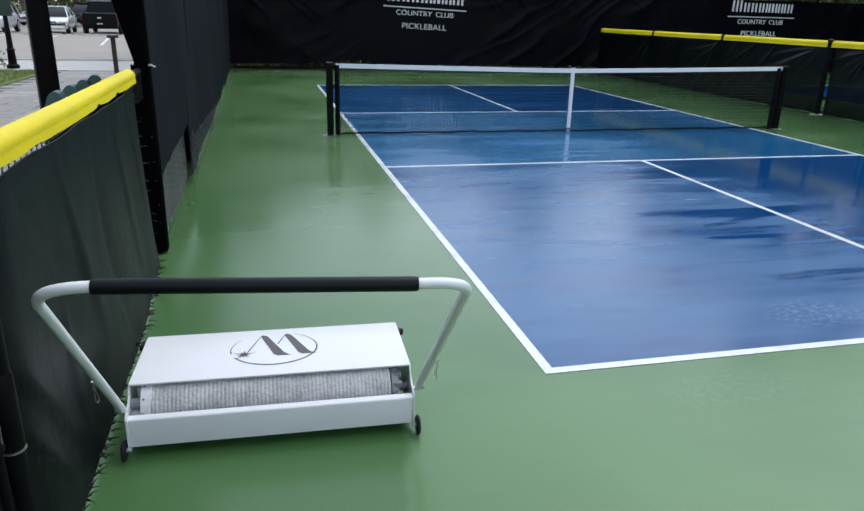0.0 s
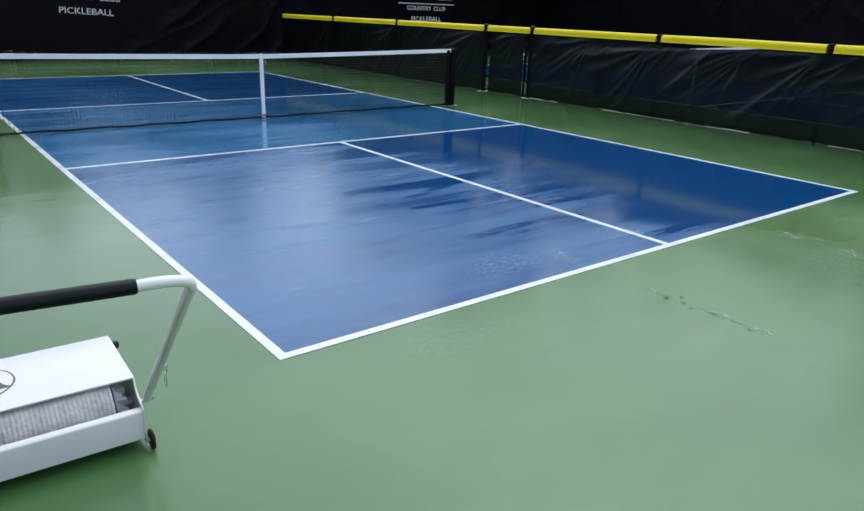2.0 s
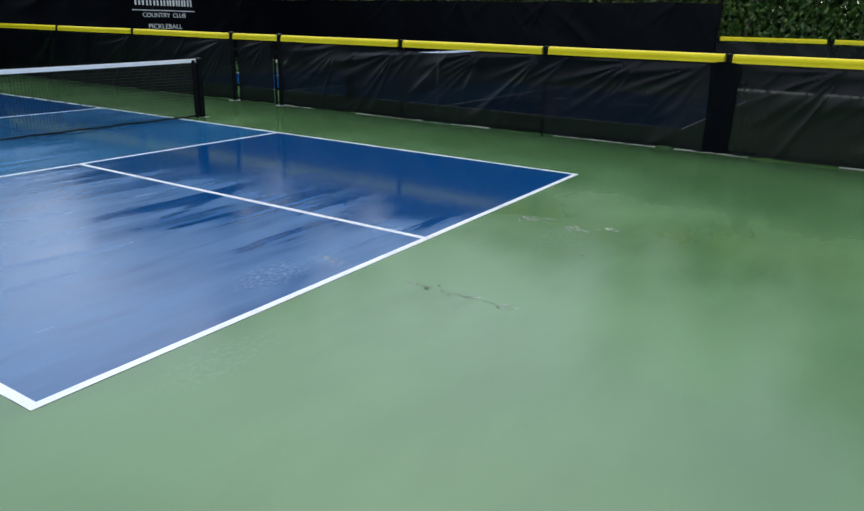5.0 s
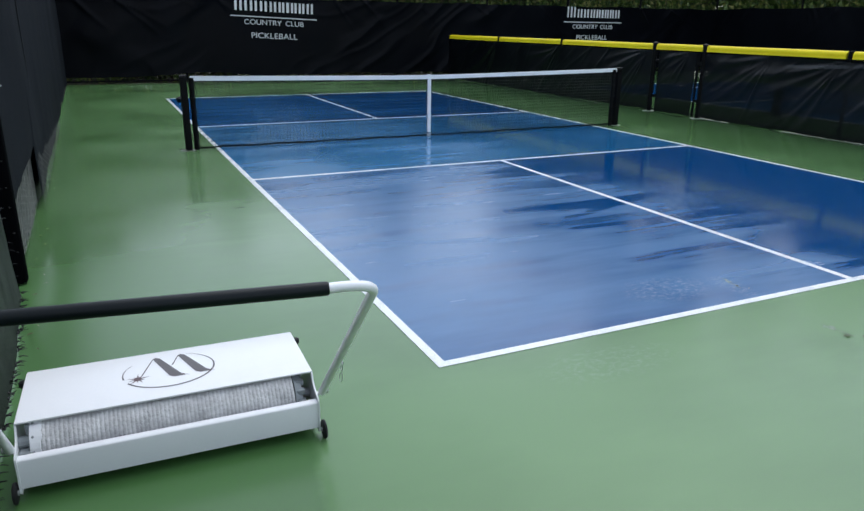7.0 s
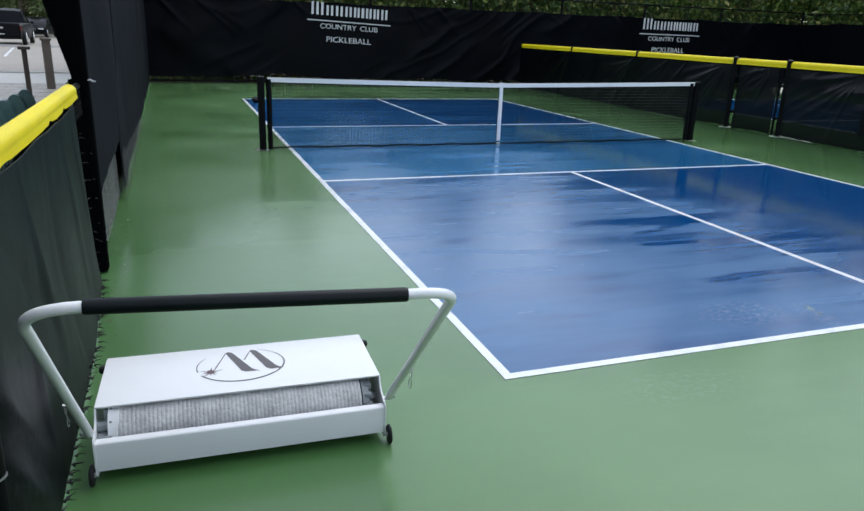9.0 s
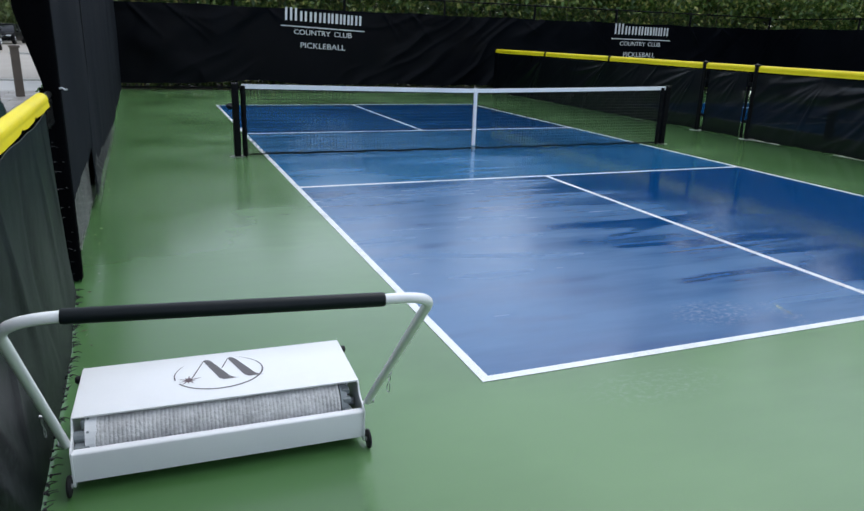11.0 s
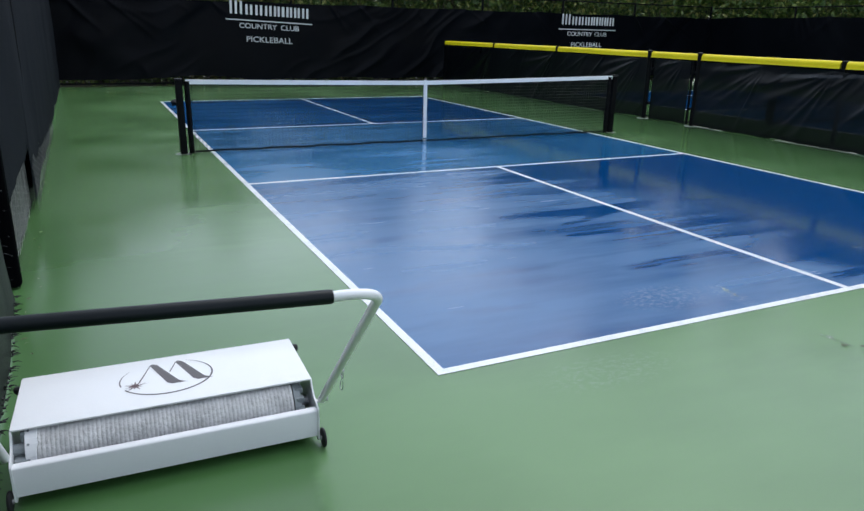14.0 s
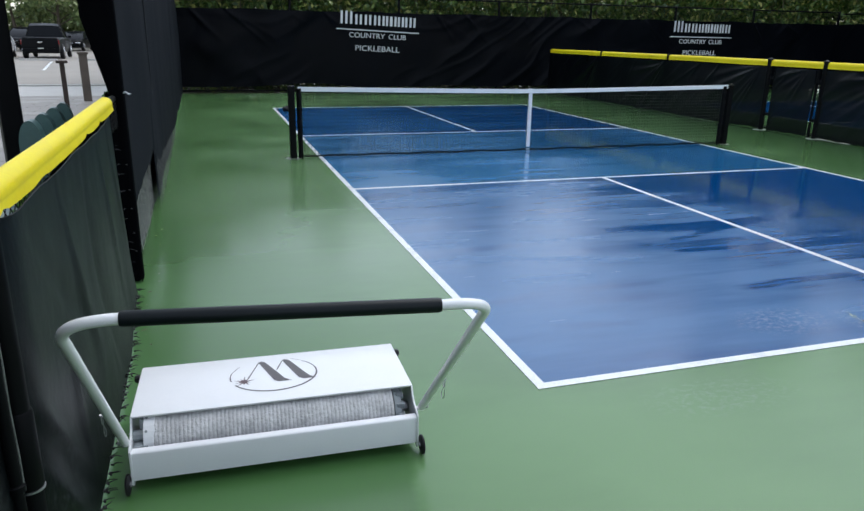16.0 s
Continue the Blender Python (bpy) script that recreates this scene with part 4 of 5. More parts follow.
for x in (-2.0, 0.95, 4.0, 7.05, 10.1, 13.15, 16.2, 19.8):
    post(back, x, BY + 0.07, 2.61, 0.036)
rail(back, (-2.1, BY + 0.07, 2.58), (19.8, BY + 0.07, 2.58))
rail(back, (-2.1, BY + 0.04, 0.07), (19.8, BY + 0.04, 0.07))
bm = bmesh.new()
chain_link(bm, (-2.1, BY + 0.11, 0), (1, 0, 0), 21.9, 2.10, 2.57, 0.07, 0.0022)
chain_link(bm, (-2.1, BY + 0.11, 0), (1, 0, 0), 21.9, 0.03, 0.33, 0.09, 0.0022)
part("chain_link", bm, "wire_black", back, "black vinyl-coated chain-link wire")


def banner_sheet(u, v):
    x = -2.08 + 21.92 * u
    sag = 0.035 * abs(math.sin(x * 1.03)) ** 0.7
    z0 = 0.17 + 0.06 * noise.noise(Vector((x * 0.8, 2, 0))) + 0.10 * max(0, 1 - abs(x - 1.2) / 1.5) + 0.02 * noise.noise(Vector((x * 5, 2, 0)))
    z1 = 2.205 - sag + 0.012 * noise.noise(Vector((x * 4, 3, 0)))
    z = z0 + (z1 - z0) * v
    flat = 1 - 0.85 * max(0, 1 - abs(x - 3.37) / 1.6) - 0.85 * max(0, 1 - abs(x - 14.14) / 1.6)
    return (x, BY - 0.012 - (0.055 * creases(x, z, 6.0, 1.2, 0.7) + 0.042 * pulls(x, z, z1, 6.0, 1.1, 1.4)) * flat, z)


bm = bmesh.new()
sheet(bm, banner_sheet, 900, 40)
ban = part("banner", bm, "banner", back, "creased black vinyl banner with white lettering", True)


def lettering(text, height, m, name="lettering", width=None):
    cu = bpy.data.curves.new("letters", "FONT")
    cu.body, cu.size, cu.align_x, cu.extrude = text, height / 0.72, "CENTER", 0.004
    tmp = bpy.data.objects.new("letters", cu)
    scene.collection.objects.link(tmp)
    bpy.context.view_layer.update()
    me = bpy.data.meshes.new_from_object(tmp.evaluated_get(bpy.context.evaluated_depsgraph_get()))
    bpy.data.objects.remove(tmp)
    bpy.data.curves.remove(cu)
    xs = [v.co.x for v in me.vertices]
    k = width / (max(xs) - min(xs)) if width else 1
    me.transform(m @ pose(0, 0, 0, 90) @ Matrix.Diagonal((k, 1, 1, 1)))
    me.materials.clear()
    me.materials.append(M["print"])
    ob = new(name, me)
    ob.parent = ban
    return tagged(ob, "white printed lettering")


def banner_print(cx, z, tilt):
    """The club's mark as a row of plain upright bars, a rule, and two lines of words."""
    m = pose(cx, BY - 0.052, z, 0, tilt, 0)
    x = -1.11
    for i, w in enumerate([0.40, 0.25, 0.25, 0.235, 0.20, 0.11, 0.20, 0.20, 0.235]):
        h = 0.335 if i == 0 else 0.262
        strokes = 3 if i == 0 else (1 if i == 5 else 2)
        bm = bmesh.new()
        for s in range(strokes):
            box(bm, (x + w * (s + 0.5) / strokes, 0, 0.145 + h / 2), (0.060 if strokes > 1 else 0.075, 0.006, h), m)
        part("printed_bar", bm, "print", ban, "plain white upright printed bar")
        x += w + 0.017
    bm = bmesh.new()
    box(bm, (0, 0, 0), (2.37, 0.006, 0.028), m)
    part("printed_rule", bm, "print", ban, "thin white printed line")
    lettering("COUNTRY", 0.135, m @ Matrix.Translation((-0.32, 0, -0.205)), width=1.02)
    lettering("CLUB", 0.135, m @ Matrix.Translation((0.555, 0, -0.205)), width=0.51)
    lettering("PICKLEBALL", 0.15, m @ Matrix.Translation((-0.01, 0, -0.555)), width=1.27)


banner_print(3.37, 1.687, 2.3)
banner_print(14.14, 1.686, 0.2)

# low fence between the two courts
RX = 8.55
mid = thing("middle_fence", pose(0, 0, 0), "low fence between the courts, black mesh with yellow crown", "fence")
ys = [17.05, 14.12, 11.25, 8.17, 6.90, 4.17, 1.59, -0.93, -3.6, -6.4]
RCAP = 1.216
for i, y in enumerate(ys):
    gate_post = i in (3, 4)
    post(mid, RX - (0.035 if gate_post else -0.03), y, 1.29 if gate_post else 1.24, 0.046 if gate_post else 0.027)
    bm = bmesh.new()
    box(bm, (RX, y, RCAP), (0.122, 0.05, 0.122), bevel=0.02)
    part("crown_joint", bm, "black", mid)
for ya, yb in zip(ys, ys[1:]):
    yellow_cap(mid, (RX, ya - 0.05, RCAP), (RX, yb + 0.05, RCAP), 0.055, 0.055, 0.0, int(ya * 10))
    rail(mid, (RX, ya, 0.05), (RX, yb, 0.05), 0.016)


MID_HELD = [(y + 0.04, 1.14, reach) for y, reach in ((14.12, 2.4), (11.25, 2.4), (8.3, 2.6), (7.2, 0.8), (5.4, 1.6), (4.17, 1.9), (2.6, 1.5), (1.59, 1.8), (0.2, 1.6), (-0.8, 2.0), (-2.3, 1.8), (-3.6, 2.2), (-5.2, 2.0), (-6.4, 2.2))]


def mid_sheet(ya, yb, seed):
    def fn(u, v):
        y = ya + (yb - ya) * u
        z0 = 0.016 + 0.03 * max(0, noise.noise(Vector((y * 1.7, 8, 0)))) + 0.012 * noise.noise(Vector((y * 6, 3, 0)))
        z1 = 1.150 - 0.012 * (1 + noise.noise(Vector((y, 2, 2)))) - 0.045 * math.exp(-((y - 3.6) / 0.6) ** 2)
        z = z0 + (z1 - z0) * v
        calm = min(1, max(0.1, abs(y + 0.93) / 0.7))
        return (RX - 0.045 - calm * (0.030 * creases(y, z, seed, -1.35, 0.5) + 0.022 * pulls(y, z, z1, seed, 1.1, 0.9) + 0.046 * fans(y, z, MID_HELD, seed)) - 0.015 * math.sin(math.pi * u) * (1 - v), y, z)
    bm = bmesh.new()
    sheet(bm, fn, int(abs(yb - ya) * 56), 44)
    return part("windscreen", bm, "screen_open", mid, "black see-through mesh windscreen with pulled folds", True)


mid_sheet(8.21, 17.05, 2.0)
mid_sheet(7.07, 7.99, 4.0)
mid_sheet(-0.93, 6.87, 7.0)
mid_sheet(-6.9, -0.80, 9.0)
bm = bmesh.new()
sheet(bm, lambda u, v: (RX - 0.078 - 0.030 * math.sin(math.pi * u) * (0.4 + v ** 6) + 0.008 * math.sin(u * 9 + v * 5), -1.10 + (0.33 + 0.05 * v ** 3) * u + 0.02 * noise.noise(Vector((u * 2, v * 4, 3))), 0.03 + (1.12 + 0.03 * math.sin(math.pi * u)) * v), 16, 24)
part("overlap_flap", bm, "banner", mid, "black overlapping fabric seam", True)
for y in (8.01, 7.05):
    post(mid, RX - 0.02, y, 1.16, 0.024, "gate_stile", False)
for z in (0.30, 0.95):
    for y in (8.09, 6.975):
        bm = bmesh.new()
        box(bm, (RX - 0.03, y, z), (0.03, 0.13, 0.05), bevel=0.006)
        part("gate_hinge", bm, "black", mid)
for y in (8.17, 6.90):
    bm = bmesh.new()
    lathe(bm, [(0, 0.14), (0.003, 0.10)], (RX - 0.05, y, 0.0), (0, 0, 1), 16)
    for v in bm.verts:
        v.co.y += 0.12 * noise.noise(v.co * 4)
        v.co.x += 0.05 * noise.noise(v.co * 5)
    part("footing", bm, "concrete", mid, "pale round concrete footing")
rnd = random.Random(5)
bm = bmesh.new()
prev = None
for k in range(260):
    y = 7.0 - 13.5 * k / 259
    w = 0.002 + 0.030 * max(0, noise.noise(Vector((y * 1.4, 3, 0)))) + 0.010 * rnd.random()
    cur = (bm.verts.new((RX - 0.060 - w, y, 0.004)), bm.verts.new((RX + 0.04, y, 0.004)))
    if prev:
        if noise.noise(Vector((y * 0.8, 7, 1))) > -0.08:
            bm.faces.new((prev[0], prev[1], cur[1], cur[0]))
    prev = cur
solid("concrete_edge", bm, "concrete", "pale concrete edge under the fence", "edging", kind="structure")

# far side of the neighbouring court: tall banner fence, then a low crowned fence
FX = 19.8
far = thing("far_fence", pose(0, 0, 0), "tall black fence with plain black banner beside the second court", "fence")
for y in (1.62, 4.7, 7.8, 10.9, 14.1):
    post(far, FX + 0.07, y, 2.56, 0.036)
rail(far, (FX + 0.04, 1.62, 2.53), (FX + 0.04, 17.5, 2.53))
rail(far, (FX + 0.04, 1.62, 0.07), (FX + 0.04, 17.5, 0.07))
bm = bmesh.new()


def far_sheet(u, v):
    y = 1.62 + 15.97 * u
    z1 = 2.24 - 0.05 * abs(math.sin(y * 0.98)) ** 0.7
    z = z1 * v
    return (FX - 0.01 - 0.03 * creases(y, z, 21.0, 0.9, 0.6) - 0.055 * pulls(y, z, z1, 21.0, 0.8, 1.5), y, z)


sheet(bm, far_sheet, 420, 26)
part("banner", bm, "banner", far, "plain creased black vinyl banner", True)
bm = bmesh.new()
chain_link(bm, (FX + 0.07, 1.62, 0), (0, 1, 0), 15.8, 2.15, 2.52, 0.07, 0.0022)
part("chain_link", bm, "wire_black", far)
low = thing("crowned_fence", pose(0, 0, 0), "low black fence with yellow crown before a hedge", "fence")
lys = [1.58, -1.17, -2.50, -5.2, -6.9]
for y in lys:
    post(low, FX + 0.03, y, 1.33, 0.04)
for ya, yb in zip(lys, lys[1:]):
    yellow_cap(low, (FX, ya - 0.09, 1.30), (FX, yb + 0.09, 1.30), 0.055, 0.055, 0.0, 3)
    bm = bmesh.new()
    sheet(bm, lambda u, v: (FX - 0.02 - 0.04 * creases(ya + (yb - ya) * u, v, 31.0), ya + (yb - ya) * u, 0.05 + 1.16 * v), 40, 12)
    part("windscreen", bm, "screen_open", low, "black mesh windscreen", True)

# fence that closes the courts behind the camera
rear = thing("rear_fence", pose(0, 0, 0), "low black windscreen fence closing the court", "fence")
for x in (-1.7, 1.8, 5.3, 8.6, 12.2, 15.9, 19.8):
    post(rear, x, -7.0, 1.2, 0.03)
rail(rear, (-1.7, -7.0, 1.16), (19.8, -7.0, 1.16))
bm = bmesh.new()
sheet(bm, lambda u, v: (-1.7 + 21.5 * u, -6.96 + 0.04 * creases(21 * u, v, 41.0), 0.04 + 1.1 * v), 120, 10)
part("windscreen", bm, "screen_open", rear, "black mesh windscreen", True)


# ---- water roller on the court ----
def court_roller():
    cart = thing("water_roller", pose(-1.213, -0.3185, 0, 0, 0, -2.04) @ Matrix.Scale(1.0395, 4), "white steel court-drying roller with foam drum and push handle", "court roller")
    # sloping cover: flat top, rounded front fold, back panel
    prof = [(0.0935, 0.229), (0.0925, 0.235), (0.0955, 0.2367), (0.478, 0.2367), (0.484, 0.234), (0.486, 0.224), (0.486, 0.05)]
    ins = [(y + (0.004 if k < 3 else -0.004 if k > 4 else 0), z - (0.004 if 1 <= k <= 5 else 0)) for k, (y, z) in enumerate(prof)]
    bm = bmesh.new()
    prism(bm, prof + ins[::-1], -0.5010, 0.5010, "x")
    part("cover", bm, "white_steel", cart, "white powder-coated steel cover", True)
    # front trough panel with a folded lip
    prof = [(0.0, 0.041), (0.0, 0.141), (0.0015, 0.145), (0.006, 0.148), (0.028, 0.150), (0.028, 0.146), (0.007, 0.144), (0.005, 0.141), (0.005, 0.046), (0.14, 0.040), (0.14, 0.036), (0.006, 0.038)]
    bm = bmesh.new()
    prism(bm, prof, -0.4985, 0.4985, "x")
    part("front_panel", bm, "white_steel", cart, "white front trough panel", True)
    side = [(-0.006, 0.030), (0.006, 0.018), (0.03, 0.022), (0.05, 0.034), (0.482, 0.045), (0.482, 0.220), (0.478, 0.2315), (0.104, 0.2315), (0.092, 0.225), (0.078, 0.200), (0.060, 0.183), (0.030, 0.172), (0.004, 0.164), (-0.006, 0.155)]
    for s in (-1, 1):
        bm = bmesh.new()
        prism(bm, side, s * 0.4987, s * 0.5047, "x")
        plate = part("side_plate", bm, "white_steel", cart)
        for v, z in ((0.035, 0.165), (0.02, 0.05), (0.17, 0.13)):
            bm = bmesh.new()
            lathe(bm, [(0, 0.009), (0.006, 0.009), (0.008, 0.006)], (s * 0.5047, v, z), (s, 0, 0), 8)
            part("bolt", bm, "steel", plate)
        bm = bmesh.new()
        lathe(bm, [(0, 0.010), (0.010, 0.016), (0.022, 0.016), (0.028, 0.010)], (s * 0.5047, 0.458, 0.200), (s, 0, 0), 10)
        part("knob", bm, "rubber", plate, "black knob")
    # ribbed foam drum
    pitch, r = 0.0140, 0.113
    n = int(0.86 / pitch)
    profile = []
    for k in range(n):
        x = k * pitch
        profile += [(x, r - 0.0020), (x + 0.0025, r - 0.0006), (x + 0.007, r), (x + 0.0112, r - 0.0006), (x + 0.0134, r - 0.0020)]
    bm = bmesh.new()
    lathe(bm, profile, (-0.43, 0.150, 0.116), (1, 0, 0), 44)
    for v in bm.verts:
        d = 0.0022 * noise.noise(v.co * 38) + 0.0012 * noise.noise(v.co * 120)
        v.co.y += d
        v.co.z += d
    part("foam_drum", bm, "roller", cart, "grey-white ribbed foam drum", True)
    for s in (-1, 1):
        bm = bmesh.new()
        lathe(bm, [(0, 0.02), (0.08, 0.02)], (s * 0.42, 0.150, 0.116), (s, 0, 0), 10)
        part("axle", bm, "steel", cart)
    bm = bmesh.new()
    lathe(bm, [(0, 0.115), (0.034, 0.115)], (-0.462, 0.150, 0.116), (1, 0, 0), 36)
    bmesh.ops.recalc_face_normals(bm, faces=bm.faces)
    for v in bm.verts:
        if v.co.x > -0.44:
            v.co.x += 0.010 * noise.noise(v.co * 31)
    flange = part("drum_flange", bm, "white_steel", cart, "white drum end disc")
    for k in range(8):
        t = radians(15 + k * 25)
        bm = bmesh.new()
        lathe(bm, [(0, 0.0045), (0.002, 0.0045), (0.0026, 0.002)], (-0.452, 0.150 + 0.1148 * math.cos(t), 0.116 + 0.1148 * math.sin(t)), (0, math.cos(t), math.sin(t)), 8)
        part("screw", bm, "grey_plastic", flange)
    bm = bmesh.new()
    for k in range(7):
        t = radians(50 + k * 24)
        box(bm, (0.452, 0.150 + 0.092 * math.cos(t), 0.116 + 0.092 * math.sin(t)), (0.03, 0.028, 0.022), bevel=0.004)
    lathe(bm, [(0, 0.106), (0.026, 0.100)], (0.429, 0.150, 0.116), (1, 0, 0), 20)
    part("drive_hub", bm, "grey_plastic", cart, "dark grey toothed drum hub")
    bm = bmesh.new()
    box(bm, (-0.475, 0.07, 0.125), (0.045, 0.07, 0.05), bevel=0.006)
    lathe(bm, [(0, 0.020), (0.05, 0.020)], (-0.5, 0.085, 0.165), (1, 0, 0), 10)
    box(bm, (-0.468, 0.10, 0.185), (0.014, 0.022, 0.07), pose(0, 0, 0), 0.003)
    part("bearing_block", bm, "grey_plastic", cart, "grey bearing block")
    # wheels
    for s in (-1, 1):
        for v in (0.0, 0.43):
            bm = bmesh.new()
            lathe(bm, [(0, 0.026), (0.002, 0.034), (0.005, 0.037), (0.010, 0.037), (0.013, 0.034), (0.015, 0.026)], (s * 0.509, v - 0.012 if v == 0 else v, 0.037), (s, 0, 0), 22)
            w = part("wheel", bm, "rubber", cart, "small black rubber wheel", True)
            bm = bmesh.new()
            lathe(bm, [(0, 0.009), (0.0205, 0.009), (0.022, 0.005)], (s * 0.505, v - 0.012 if v == 0 else v, 0.037), (s, 0, 0), 10)
            part("hub", bm, "steel", w)
    # push handle: two arms bent into one cross bar
    la, ra = Vector((-0.5150, 0.0242, 0.1768)), Vector((0.5227, 0.0242, 0.1768))
    ltop, rtop = Vector((-0.5121, -0.5411, 0.7952)), Vector((0.5227, -0.6039, 0.8048))
    lend, rend = Vector((-0.3710, -0.6280, 0.8821)), Vector((0.3884, -0.6541, 0.8589))
    def bend(pa, pb, pc, n=14):
        return [pa.lerp(pb, k / n).lerp(pb.lerp(pc, k / n), k / n) for k in range(n + 1)]
    lcorner, rcorner = Vector((-0.5198, -0.6261, 0.8831)), Vector((0.5304, -0.6628, 0.8638))
    path = [la, la.lerp(ltop, 0.5)] + bend(ltop, lcorner, lend) + bend(rend, rcorner, rtop) + [ra.lerp(rtop, 0.5), ra]
    bm = bmesh.new()
    sweep(bm, path, 0.0145, 14)
    handle = part("handle", bm, "white_steel", cart, "white bent steel tube handle", True)
    bm = bmesh.new()
    sweep(bm, [lend, lend.lerp(rend, 0.01), lend.lerp(rend, 0.5), lend.lerp(rend, 0.99), rend], [0.0178, 0.0192, 0.0192, 0.0192, 0.0178], 18)
    part("grip", bm, "foam", handle, "black foam grip", True)
    for s, pa, pb in ((-1, la, ltop), (1, ra, rtop)):
        q = pa.lerp(pb, 0.345)
        bm = bmesh.new()
        lathe(bm, [(0, 0.005), (0.020, 0.005)], q + Vector((s * 0.008, 0, 0)), (s, 0, 0.3), 8)
        ring = [q + Vector((s * 0.020, 0.012 * math.cos(t), -0.008 + 0.016 * math.sin(t))) for t in [k * math.tau / 12 for k in range(13)]]
        sweep(bm, ring, 0.0018, 5)
        wire = [q + Vector((s * (0.022 - 0.008 * k / 10), 0.026 * math.sin(k * 0.5), -0.02 - 0.052 * math.sin(k * 0.314))) for k in range(11)]
        sweep(bm, wire, 0.0014, 5)
        part("locking_pin", bm, "steel", handle, "steel locking pin with wire lanyard")
        bm = bmesh.new()
        lathe(bm, [(0, 0.013), (0.008, 0.013), (0.01, 0.008)], pa + Vector((s * 0.014, 0.0, 0.005)), (s, 0, 0), 8)
        part("pivot_bolt", bm, "steel", handle)
    # printed emblem: an open ring, two slanted bars with thin strokes, a small starburst
    z = 0.2376
    bm = bmesh.new()
    cu, cv, ru, rv = -0.003, 0.302, 0.168, 0.138
    prev = None
    for k in range(61):
        t = radians(140 + 285 * k / 60)
        w = 0.0006 + 0.0075 * math.sin(math.pi * min(1, k / 60)) ** 0.7
        if 12 <= k <= 13:
            prev = None
            continue
        c, s = math.cos(t), math.sin(t)
        cur = (bm.verts.new((cu + c * ru, cv + s * rv, z)), bm.verts.new((cu + c * (ru - w), cv + s * (rv - w), z)))
        if prev:
            bm.faces.new((prev[0], prev[1], cur[1], cur[0]))
        prev = cur
    part("emblem_ring", bm, "emblem", cart, "dark brown printed open ring")
    for du, dv in ((0.0, 0.0), (0.094, 0.002)):
        bm = bmesh.new()
        for poly in ([(-0.064, 0.418), (-0.054, 0.426), (-0.038, 0.416), (-0.030, 0.400), (0.030, 0.262), (0.050, 0.242), (0.062, 0.238), (0.006, 0.238), (-0.010, 0.252)],
                     [(-0.066, 0.412), (-0.058, 0.424), (-0.104, 0.285), (-0.110, 0.285)] if not du else [(-0.066, 0.412), (-0.058, 0.424), (-0.086, 0.338), (-0.092, 0.338)]):
            bm.faces.new([bm.verts.new((u + du + 0.005, v + dv, z)) for u, v in poly])
        bmesh.ops.recalc_face_normals(bm, faces=bm.faces)
        part("emblem_bar", bm, "emblem", cart, "dark brown printed slanted bar")
    bm = bmesh.new()
    rays = (0.050, 0.030, 0.040, 0.026, 0.044, 0.034, 0.046, 0.026, 0.036, 0.028)
    pts = []
    for k, r in enumerate(rays):
        for dt, rr in ((0.0, r), (0.5, 0.012)):
            t = (k + dt) * math.tau / len(rays) + 0.25
            pts.append(bm.verts.new((-0.117 + rr * math.cos(t), 0.264 + rr * 1.05 * math.sin(t), z)))
    bm.faces.new(pts)
    part("emblem_star", bm, "emblem_red", cart, "small dark red printed starburst")
    return cart


court_roller()

bm = bmesh.new()
bmesh.ops.create_icosphere(bm, subdivisions=3, radius=1)
for v in bm.verts:
    k = 1 + 0.25 * noise.noise(v.co * 1.7)
    v.co = Vector((v.co.x * 0.11 * k, v.co.y * 0.09 * k, max(0.0, 0.055 + v.co.z * 0.065 * k)))
bmesh.ops.transform(bm, matrix=pose(0.25, 12.62, 0.004), verts=bm.verts)
solid("bag", bm, "rubber", "small slumped black bag on the far court corner", "bag", smooth=True)


# ---- plants ----
def leaf_cloud(bm, centres, count, spread, size, rnd, droop=0.3):
    verts, faces = [], []
    for c in centres:
        for _ in range(count):
            d = Vector((rnd.gauss(0, 1), rnd.gauss(0, 1), rnd.gauss(0, 0.8)))
            p = Vector(c) + d * spread
            s = size * rnd.uniform(0.55, 1.35)
            ax = Vector((rnd.uniform(-1, 1), rnd.uniform(-1, 1), rnd.uniform(-1, 0.4) - droop)).normalized()
            u, w = frame_axes(ax)
            t = rnd.uniform(0, math.tau)
            u = u * math.cos(t) + w * math.sin(t)
            q = [p, p + ax * s * 0.5 + u * s * 0.24, p + ax * s, p + ax * s * 0.5 - u * s * 0.24]
            bm.append((q,))
    return bm


def leaf_object(name, quads, mat):
    me = bpy.data.meshes.new(name)
    vs = [tuple(v) for (q,) in quads for v in q]
    me.from_pydata(vs, [], [(4 * i, 4 * i + 1, 4 * i + 2, 4 * i + 3) for i in range(len(quads))])
    me.materials.append(M[mat])
    return me


